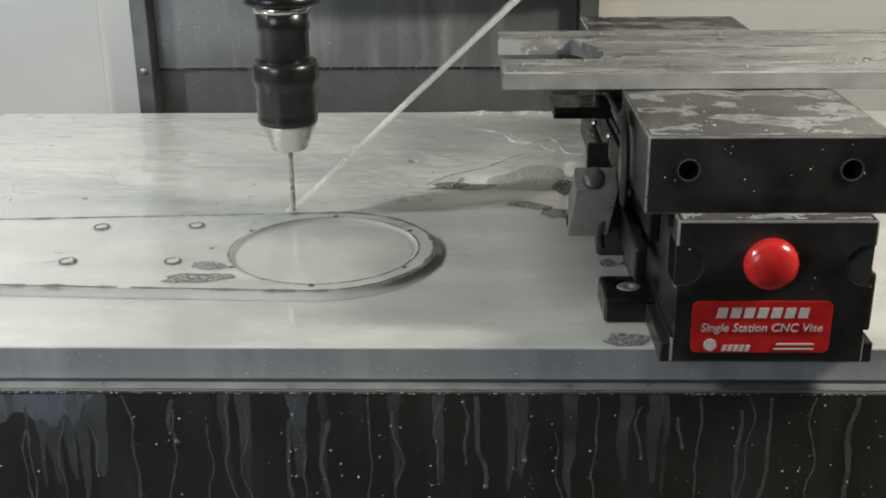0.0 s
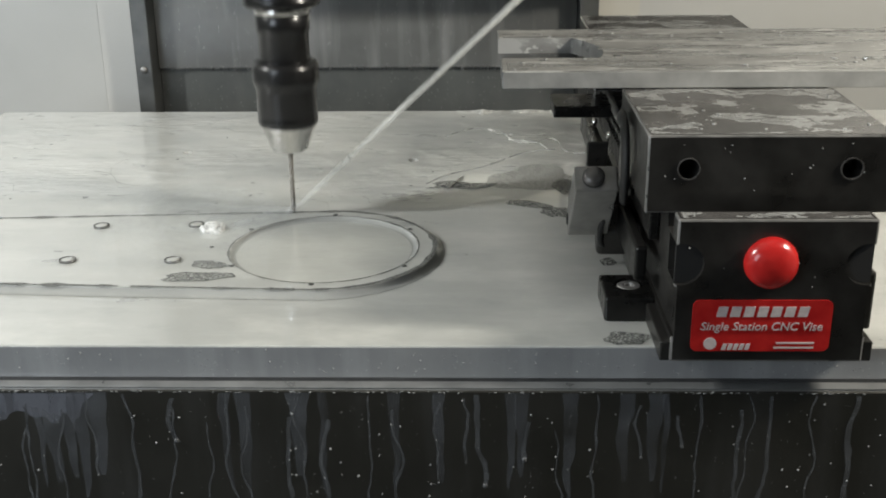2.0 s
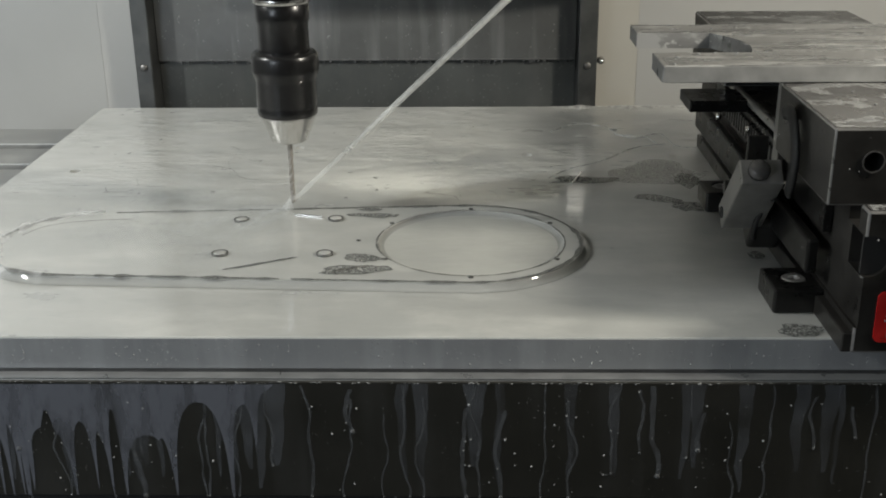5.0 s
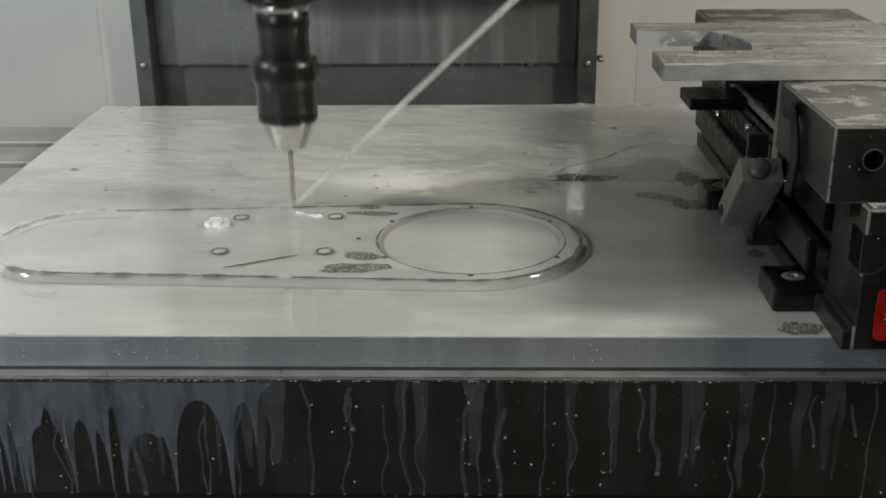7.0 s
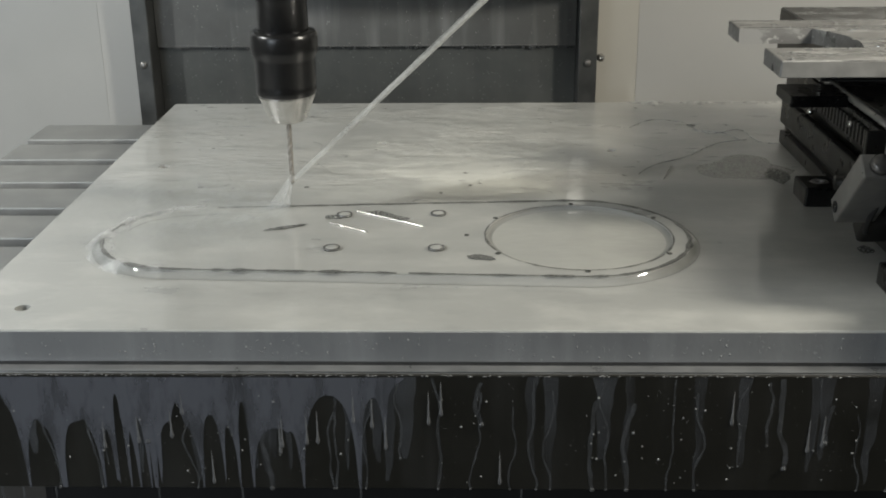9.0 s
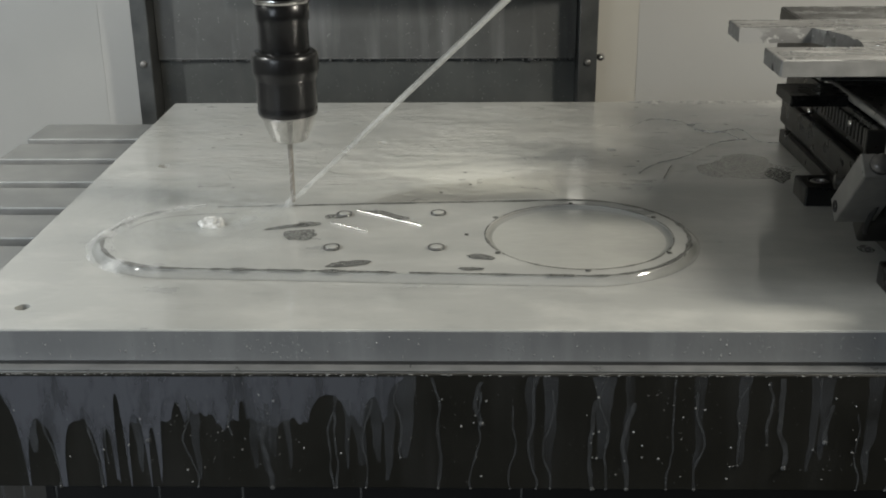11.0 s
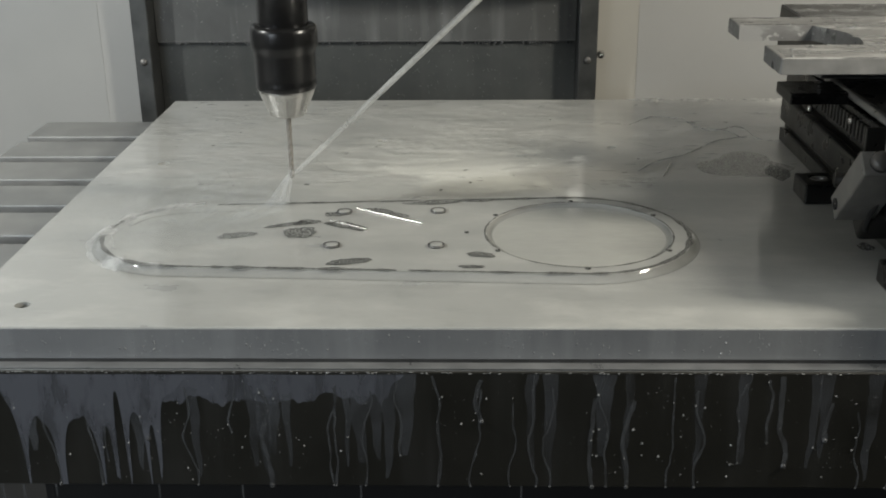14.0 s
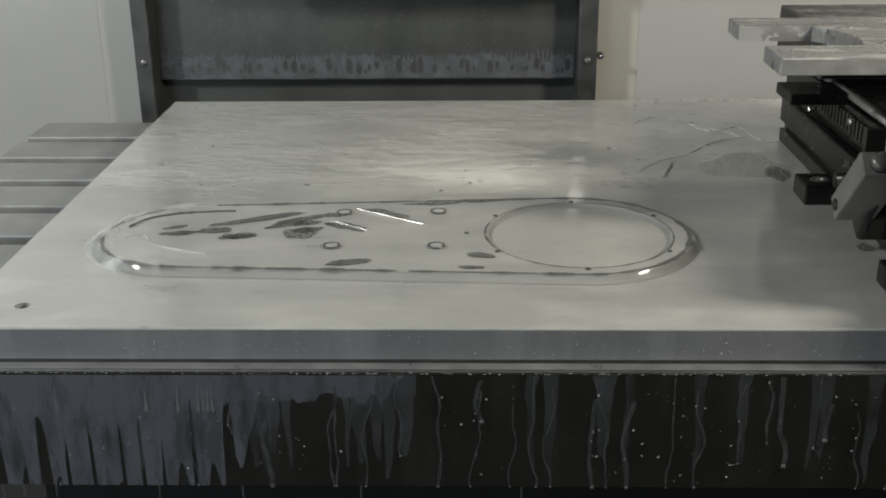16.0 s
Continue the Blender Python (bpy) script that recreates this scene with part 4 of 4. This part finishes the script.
def milk_film(x0, x1, y0, y1, z, seed, cell, size, cut_at):
    """A thin film that covers a surface in winding patches with holes."""
    bm = bmesh.new()
    nx, ny = int((x1 - x0) / cell), int((y1 - y0) / cell)
    made = {}

    def corner(i, j):
        if (i, j) not in made:
            made[i, j] = bm.verts.new((x0 + i * cell, y0 + j * cell, z))
        return made[i, j]
    for i in range(nx):
        for j in range(ny):
            x, y = x0 + (i + .5) * cell, y0 + (j + .5) * cell
            h = noise.noise((x * size[0], y * size[1], seed)) + .45 * noise.noise((x * size[0] * 3, y * size[1] * 3, seed + 5)) + .15 * noise.noise((x * 300, y * 300, seed))
            if h > cut_at and abs(h - cut_at - .42) > .05:
                bm.faces.new((corner(i, j), corner(i + 1, j), corner(i + 1, j + 1), corner(i, j + 1)))
    return bm


def chips():
    """Thin bright slivers lying on the part."""
    for (ax, ay), (bx, by), w, when in (((-.3033, .8904), (-.2452, .8516), .0011, (8.4, 16.0)), ((-.3227, .8601), (-.2899, .8381), .0010, (8.4, 16.0)), ((-.2225, .7625), (-.1960, .7760), .0008, (2.6, 8.4)), ((-.2700, .8960), (-.2450, .8890), .0008, (2.6, 8.3))):
        a, b = Vector((ax, ay)), Vector((bx, by))
        d = b - a
        s = Vector((-d.y, d.x)).normalized() * w
        bm = prism([tuple(a - s * .4), tuple(b - s), tuple(b + s * .6), tuple(a + s)], PART_TOP + .0002, PART_TOP + .0016, .0003)
        ob = tagged(part("metal_chip", bm, BRIGHT), "thin bright sliver of cut aluminium on the part", "metal chip", "chips on the part")
        t0, t1 = when
        MOVES.append((ride, ob, [(0.0, -.003), (t0, -.003), (t0 + .2, 0), (t1 - .2, 0), (t1, -.003 if t1 < 16 else 0), (16.1, -.003 if t1 < 16 else 0)]))
    bm = prism([(-.0232, .9981), (-.0222, .9978), (-.0085, 1.0391), (-.0095, 1.0394)], .0003, .0018, .0003)
    return [tagged(part("metal_chip", bm, BRIGHT), "short bright sliver of cut aluminium on the plate", "metal chip")]


def marks():
    """Pits, specks and the fine edges where the film has drawn back."""
    rng = random.Random(77)
    bm = bmesh.new()
    for i in range(34):
        x, y = rng.uniform(-.55, .09), rng.uniform(.945, 1.29)
        blob_into(bm, x, y, .0004, rng.uniform(.0008, .0034), rng.uniform(.0006, .0020), i)
    specks = tagged(part("plate_specks", bm, WET_RIM), "small dark specks and pits on the wet plate", "stain", kind="stuff")
    bm = bmesh.new()
    for i in range(16):
        x, y = rng.uniform(-.50, .06), rng.uniform(.96, 1.25)
        a, last = rng.uniform(-.5, .5), None
        for k in range(rng.randint(8, 26)):
            a += rng.uniform(-.45, .45)
            x += .0032 * math.cos(a)
            y += .0032 * math.sin(a) * 1.3
            w = .0006 * rng.uniform(.3, 1.4)
            pair = [bm.verts.new((x, y - w, .0004)), bm.verts.new((x, y + w, .0004))]
            if last:
                bm.faces.new((last[0], pair[0], pair[1], last[1]))
            last = pair
    lines = tagged(part("film_edges", bm, EDGE_LINE), "fine grey edge lines of the retreating coolant film", "stain", kind="stuff")
    bm = bmesh.new()
    for i in range(150):
        x, y = rng.uniform(-.54, .05), rng.uniform(.96, 1.30)
        if noise.noise((x * 9, y * 9, 4)) > -.12:
            blob_into(bm, x, y, .0005, rng.uniform(.002, .012), rng.uniform(.0008, .0026), i + 200)
    foam = tagged(part("foam_flecks", bm, WAVE), "thin white flecks of foam on the plate", "coolant foam", kind="stuff")
    bm = bmesh.new()
    last = None
    for i in range(150):
        x = -.02 + .0016 * i
        h = max(0, .5 + noise.noise((x * 38, 1, 0)) + .5 * noise.noise((x * 130, 2, 0))) * min(1, i / 12)
        row = [bm.verts.new((x, PLATE_Y1 - .002 - .016 * h, .0004)), bm.verts.new((x, PLATE_Y1 - .003 - .007 * h, .0004 + .0035 * h)), bm.verts.new((x, PLATE_Y1 - .001, .0004))]
        if last:
            for k in (0, 1):
                bm.faces.new((last[k], row[k], row[k + 1], last[k + 1]))
        last = row
    ridge = tagged(part("foam_ridge", bm, RIDGE, smooth=True), "pale uneven ridge of foam along the plate rim", "coolant foam")
    return [specks, lines, foam, ridge]


def blob_into(bm, x, y, z, rx, ry, seed, n=9):
    ring = []
    for i in range(n):
        a = 2 * math.pi * i / n
        r = 1 + .5 * noise.noise((math.cos(a) * 1.6 + seed * 5.1, math.sin(a) * 1.6, 2))
        ring.append(bm.verts.new((x + rx * r * math.cos(a), y + ry * r * math.sin(a), z)))
    bm.faces.new(ring)


def beads():
    """Small standing drops on the blank, the jaws and the vise's face."""
    rng = random.Random(41)
    bm = bmesh.new()

    ball = bmesh.new()
    bmesh.ops.create_icosphere(ball, subdivisions=1, radius=1)
    ball.verts.index_update()
    points = [v.co.copy() for v in ball.verts]
    sides = [[v.index for v in f.verts] for f in ball.faces]
    ball.free()

    def drop(p, r, flat):
        made = [bm.verts.new([p[k] + r * flat[k] * q[k] for k in range(3)]) for q in points]
        for f in sides:
            bm.faces.new([made[k] for k in f])
    for i in range(60):
        px, py = rng.uniform(.025, .40), rng.choice((rng.uniform(.802, .848), rng.uniform(.938, .976)))
        drop((px, py, .1533), rng.uniform(.0005, .0018), (1.3, 1, .5))
    for i in range(22):
        drop((rng.uniform(.112, .258), rng.uniform(.673, .797), .1403), rng.uniform(.0004, .0014), (1.2, 1, .5))
    for i in range(14):
        drop((rng.uniform(.112, .258), .6692, rng.uniform(.094, .136)), rng.uniform(.0003, .0007), (1, .6, 1.1))
    for i in range(8):
        drop((rng.uniform(.127, .235), .6382, rng.uniform(.048, .092)), rng.uniform(.0003, .0007), (1, .6, 1.1))
    for i in range(800):
        x = rng.uniform(-.56, .42)
        if noise.noise((x * 16, 3.3, 0)) + rng.uniform(-.45, .45) > -.1:
            r = .00022 + .0007 * rng.random() ** 5
            drop((x, .6490, rng.uniform(-.112, TABLE_TOP - .006)), r, (1, .5, 1.2))
    for i in range(260):
        x = rng.uniform(-.56, .42)
        drop((x, .6491, TABLE_TOP - .0006 - .0012 * rng.random()), rng.uniform(.0003, .0007), (1.8, .6, .7))
    for i in range(1000):
        x = rng.uniform(-.56, .42)
        if noise.noise((x * 20, 7.1, 0)) + rng.uniform(-.5, .5) > -.05:
            drop((x, PLATE_Y0 - .0006, rng.uniform(TABLE_TOP + .005, -.003)), .0002 + .0005 * rng.random() ** 3, (1, .5, 1.5))
    return [tagged(part("coolant_beads", bm, BEAD, smooth=True), "small glossy drops of coolant on vise, blank and table front", "coolant", kind="stuff")]


def runs():
    """Thin crooked runs of coolant down the table's front."""
    bm = bmesh.new()
    rng = random.Random(12)
    x = -.52
    while x < .40:
        x += rng.choice((.005, .010, .020, .028, .036)) * rng.uniform(.7, 1.3)
        w, z, px = rng.choice((.0007, .0009, .0012, .0016)) * rng.uniform(.8, 1.2), TABLE_TOP - .003 - rng.choice((0, 0, .012, .03)) * rng.random(), x
        end = -.1155 if rng.random() < .7 else rng.uniform(-.10, -.06)
        drift, last = 0.0, None
        seed = rng.uniform(0, 99)
        while z > end:
            drift = .0075 * noise.noise((seed, z * 32, 0)) + .0009 * noise.noise((seed, z * 150, 7))
            ww = w * (1 + .5 * noise.noise((seed, z * 120, 3)))
            pair = [bm.verts.new((px + drift + o, .6490, z)) for o in (-ww, ww)]
            if last:
                bm.faces.new((last[0], last[1], pair[1], pair[0]))
            last = pair
            z -= .0022
        bead = bmesh.ops.create_icosphere(bm, subdivisions=1, radius=w * 1.25)
        bmesh.ops.translate(bm, vec=(px + drift, .6491, max(z, end)), verts=bead["verts"])
    for x in (-.535, -.520, -.497, -.424, -.365, -.282, -.17):
        z0, z1 = -.1152, -.1152 - rng.uniform(.008, .022)
        ring = [bm.verts.new(p) for p in ((x - .0008, .6490, z0), (x + .0008, .6490, z0), (x + .0006, .6490, z1), (x - .0006, .6490, z1))]
        bm.faces.new(ring)
    ob = part("coolant_runs", bm, RUN, smooth=True)
    bands = []
    for i in range(24):
        x, w, end = rng.uniform(-.52, -.02) if i % 4 else rng.uniform(-.02, .20), rng.uniform(.002, .0075), rng.uniform(-.113, -.085)
        bm = bmesh.new()
        last, z = None, TABLE_TOP - .0020
        while z > end:
            off = .003 * noise.noise((i * 3.7, z * 40, 2))
            ww = w * (.12 + .88 * ((end - z) / (end - TABLE_TOP)) ** .6) * (1 + .3 * noise.noise((i * 9.1, z * 90, 2)))
            pair = [bm.verts.new((x + off + o, .64905 + .00001 * (i % 7), z)) for o in (-ww, ww)]
            if last:
                bm.faces.new((last[0], last[1], pair[1], pair[0]))
            last, z = pair, z - .003
        bands.append(tagged(part("coolant_band", bm, BAND, smooth=True), "broad faint band of coolant drying on the table front", "coolant", "bands on the table front"))
    return bands + [tagged(ob, "crooked grey runs of coolant down the dark table front", "coolant", kind="stuff")]


def curtains():
    """Sheets of draining coolant that break into tongues lower down."""
    full = .0868
    z0 = TABLE_TOP - .0026
    for seed, x0, x1, widths, necks, rows in (
            (3, -.445, -.250, (.004, .008, .011, .015), (.0012, .0018, .003), [(0.0, .022), (2.4, .020), (2.6, .05), (2.9, .3), (6.0, .3), (8.2, .06), (8.5, .12), (8.8, .3), (9.3, .3), (11.3, .030), (16.0, .020)]),
            (8, -.560, -.392, (.003, .006, .009, .013), (.0015, .003, .007), [(0.0, .3), (8.2, .06), (8.5, .12), (8.8, .3), (13.5, .3), (15.0, .07), (15.3, .3), (16.0, .3)]),
            (5, -.555, -.347, (.0012, .0022, .0036), (.014, .022, .034), [(0.0, .0007), (15.08, .0007), (15.2, .012), (15.3, .035), (15.4, .06), (15.6, .12), (15.8, .3), (16.0, .3)])):
        rng = random.Random(seed)
        gaps, x = [], x0 - .01
        while x < x1 + .02:
            half = rng.choice(widths) * rng.uniform(.8, 1.25)
            x += half + rng.choice(necks) * rng.uniform(.7, 1.4)
            gaps.append((x, half, rng.uniform(.010, .046)))
            x += half
        bm = bmesh.new()
        cols = []
        x = x0
        while x <= x1:
            ease = max(0.0, min(1, (x1 - x) / .035))
            d = full
            for c, half, top in gaps:
                u = abs(x - c) / half
                if u < 1:
                    top *= .3 + .7 * ease
                    d = min(d, top + (full - top) * (.25 * u * u + .75 * (1 - math.sqrt(1 - u ** 3)) ** 1.3))
            d *= min(1, ease ** .6 * (1.1 + .8 * noise.noise((x * 90, seed, 5))))
            cols.append((x, max(.0006, min(full, d + .0010 * noise.noise((x * 240, seed, 0))))))
            x += .0006
        ys = [.6488 + .00014 * noise.noise((x * 60, seed, 1)) + .00010 * noise.noise((x * 170, seed, 6)) for x, d in cols]
        for (xa, da), (xb, db), ya, yb in zip(cols, cols[1:], ys, ys[1:]):
            bm.faces.new([bm.verts.new(q) for q in ((xa, ya, z0), (xb, yb, z0), (xb, yb, z0 - db), (xa, ya, z0 - da))])
        ob = tagged(part("coolant_curtain", bm, FILM), "blue-grey sheet of coolant draining in tongues", "coolant", "sheets of coolant on the table front")
        MOVES.append((pour, ob, (0, .6488, z0), rows))


def drips():
    """Heavy drops that run down the table's front, trail a short tail and fall into the pan."""
    rng = random.Random(33)
    prof = [(.0001, 0), (.0009, .0008), (.0013, .0022), (.0012, .0036), (.0007, .006), (.0006, .012), (.0004, .020), (.0001, .026)]
    model = None
    bursts = [(rng.uniform(2.5, 3.3), rng.uniform(-.43, .16)) for i in range(18)] + [(rng.uniform(8.35, 9.2), rng.uniform(-.50, .10)) for i in range(20)]
    bursts += [(rng.uniform(.0, 14.4), rng.uniform(-.50, -.25)) for i in range(12)] + [(rng.uniform(15.15, 15.7), rng.uniform(-.52, -.36)) for i in range(9)]
    for t, x in bursts:
        if model is None:
            bm = lathe(prof, (0, 0, 0), 10)
            bmesh.ops.scale(bm, vec=(1, .35, 1), verts=bm.verts[:])
            ob = model = tagged(part("coolant_drip", bm, TRAIL, smooth=True), "pale drop of coolant running down the table front", "coolant", "drops on the table front")
        else:
            ob = copy_thing(model, Matrix.Identity(4))
        t = round(t, 1)
        slow = round(t + rng.uniform(.5, 1.4), 1)
        track = [(0.0, .656, -.054), (t, .656, -.054), (t + .1, .6489, -.058), (slow, .6489, -.112), (slow + .2, .6485, -.19), (slow + .4, .6485, -.49)]
        rows = [(a, Vector((x, y, z))) for a, y, z in track if a <= 16.0]
        rows.append((16.0 if rows[-1][0] < 16.0 else 16.1, rows[-1][1]))
        marks_at = sorted({a for a, v in rows} | {a for a, v in TABLE if a <= rows[-1][0]})
        keys = []
        for a in marks_at:
            for (ta, va), (tb, vb) in zip(rows, rows[1:]):
                if a <= tb:
                    keys.append((a, Matrix.Translation(table_at(a) + va.lerp(vb, (a - ta) / (tb - ta)))))
                    break
        MOVES.append((walk, ob, keys))


def flow():
    """Spray under the drill and the low wave round the part's tail."""
    x, y = TOOL
    rng = random.Random(21)
    sp = empty("coolant_spray", (x, y, .005), "fan of white coolant spray thrown off the drill", "coolant spray")
    a = Vector((x + .001, y - .003, .008))
    for i in range(2):
        b = a + Vector((-.026 - .026 * i, -.006 * i, -.090))
        part("spray_streak", lathe_between(a, b, .0012, rng.uniform(.011, .015)), MIST, sp, smooth=True)
    outer = []
    n = 40
    inner = []
    for i in range(n + 1):
        t = radians(95 + 170 * i / n)
        wob = .006 * noise.noise((i * .35, 2, 0))
        outer.append((TAIL[0] + (TAIL_R + .012 + wob) * math.cos(t), TAIL[1] + (TAIL_R + .010 + wob) * math.sin(t)))
        inner.append((TAIL[0] + (TAIL_R - .010 + wob) * math.cos(t), TAIL[1] + (TAIL_R - .008 + wob) * math.sin(t)))
    bm = bmesh.new()
    for i in range(n):
        q = [(*inner[i], PART_TOP + .0004), (*inner[i + 1], PART_TOP + .0004)]
        m0 = [((inner[k][0] + outer[k][0]) / 2, (inner[k][1] + outer[k][1]) / 2, PART_TOP + .0022) for k in (i, i + 1)]
        bm.faces.new([bm.verts.new(v) for v in (q[0], q[1], m0[1], m0[0])])
        bm.faces.new([bm.verts.new(v) for v in (m0[0], m0[1], (*outer[i + 1], .0005), (*outer[i], .0005))])
    wave = tagged(part("coolant_wave", bm, WAVE, smooth=True), "low white wave of coolant round the part's end", "coolant")
    bm = bmesh.new()
    got = bmesh.ops.create_icosphere(bm, subdivisions=4, radius=1)
    for v in got["verts"]:
        p = v.co.copy()
        r = 1 + .35 * noise.noise(p * 1.3) + .22 * noise.noise(p * 3.4) + .10 * noise.noise(p * 8)
        v.co = Vector((-.212, .872, .0052)) + Vector((p.x * .0105, p.y * .0100, p.z * .0075)) * r
    clump = tagged(part("foam_clump", bm, FOAM, smooth=True), "small splash of white coolant foam", "coolant foam")
    fan = bmesh.new()
    rows = []
    for i in range(15):
        r = .004 + .195 * i / 14
        row = []
        for j in range(49):
            a = radians(100 + 190 * j / 48)
            z = PART_TOP + .0009 + .0030 * math.exp(-r / .012) + .0006 * noise.noise((r * 60, a * 3, 1))
            row.append(fan.verts.new((x + r * 1.25 * math.cos(a), y - .004 + r * math.sin(a) * .85, z)))
        rows.append(row)
    for p, q in zip(rows, rows[1:]):
        for j in range(48):
            fan.faces.new((p[j], p[j + 1], q[j + 1], q[j]))
    spread = tagged(part("coolant_wash", fan, WASH, smooth=True), "thin white wash of coolant spreading from the drill", "coolant")
    bm = bmesh.new()
    grid = []
    for i in range(64):
        px = -.500 + .290 * i / 63
        line = []
        for j in range(30):
            py = .770 + .135 * j / 29
            edge = min(1, 6 * i / 63, 6 * (63 - i) / 63, 5 * j / 29, 5 * (29 - j) / 29)
            h = max(-.35, noise.noise((px * 20, py * 46, 8)) + .35 * noise.noise((px * 50, py * 90, 3)))
            line.append(bm.verts.new((px, py, PART_TOP + .0006 + edge * (.0018 + .0042 * h))))
        grid.append(line)
    for p, q in zip(grid, grid[1:]):
        for j in range(29):
            bm.faces.new((p[j], p[j + 1], q[j + 1], q[j]))
    swash = tagged(part("coolant_swash", bm, SWASH, smooth=True), "white swash of coolant thrown over the part", "coolant foam")
    return sp, wave, clump, spread, swash


def lathe_between(a, b, r0, r1, k=10, n=10):
    bm = bmesh.new()
    d = b - a
    u = d.orthogonal().normalized()
    w = d.cross(u).normalized()
    rows = []
    for i in range(n + 1):
        f = i / n
        r = r0 + (r1 - r0) * f
        rows.append([bm.verts.new(a + d * f + u * (r * math.cos(2 * math.pi * j / k)) + w * (r * math.sin(2 * math.pi * j / k))) for j in range(k)])
    for p, q in zip(rows, rows[1:]):
        for j in range(k):
            bm.faces.new((p[j], p[(j + 1) % k], q[(j + 1) % k], q[j]))
    return bm


cabin()
lower_plate, middle_plate = way_cover()
upper_plate = upper_cover()
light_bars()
riders = machine_table() + fixture_plate() + flat_part() + cap_screws() + work_blank() + vise() + toe_clamps()
riders += patches() + chips() + marks() + beads() + runs()
chuck, head_casting = tool()
stream = jet()
spray, tail_wave, foam, spread, swash = flow()
curtains()
drips()
riders.append(tail_wave)


def motions():
    for ob in riders:
        ride(ob)
    for act, *what in MOVES:
        act(*what)
    for ob in (chuck, head_casting, stream, spray, upper_plate):
        plunge(ob)
    base = middle_plate.matrix_basis.copy()
    walk(middle_plate, [(t, Matrix.Translation((0, 0, h)) @ base) for t, h in
                        ((0.0, 0), (14.9, 0), (15.1, .02), (15.4, .075), (15.6, .100), (15.8, .1095), (16.0, .1100))])
    # the wash wavers under the jet and drains once the tool is lifted
    rows = [(k * .5, 0.0) for k in range(30)] + [(14.8, 0.0), (15.2, -.004), (15.5, -.013), (16.0, -.013)]
    pivot = Matrix.Translation((*TOOL, 0))
    walk(spread, [(t, Matrix.Translation((0, 0, h)) @ pivot @ pose(0, 0, 0, 0, 0, 5 * math.sin(t * 5.3)) @ pivot.inverted()) for t, h in rows])
    # the swash runs over the part at each rapid move
    lift = [(0.0, -.02), (2.35, -.02), (2.6, 0), (2.9, -.001), (3.3, -.008), (3.6, -.02), (8.2, -.02), (8.4, 0), (8.7, -.001), (9.0, -.008), (9.3, -.02), (16.0, -.02)]
    ride(swash, lift)
    # the foam wells up while the drill is down and sinks again
    rows = [(0.0, 0.0)] + [(t, 1.0 if h < 12 else 0.0) for t, h in PECK[1:]]
    walk(foam, [(t, Matrix.Translation((.004 * math.sin(t * 9), .004 * math.cos(t * 7), -.016 + .016 * k))) for t, k in rows])


motions()
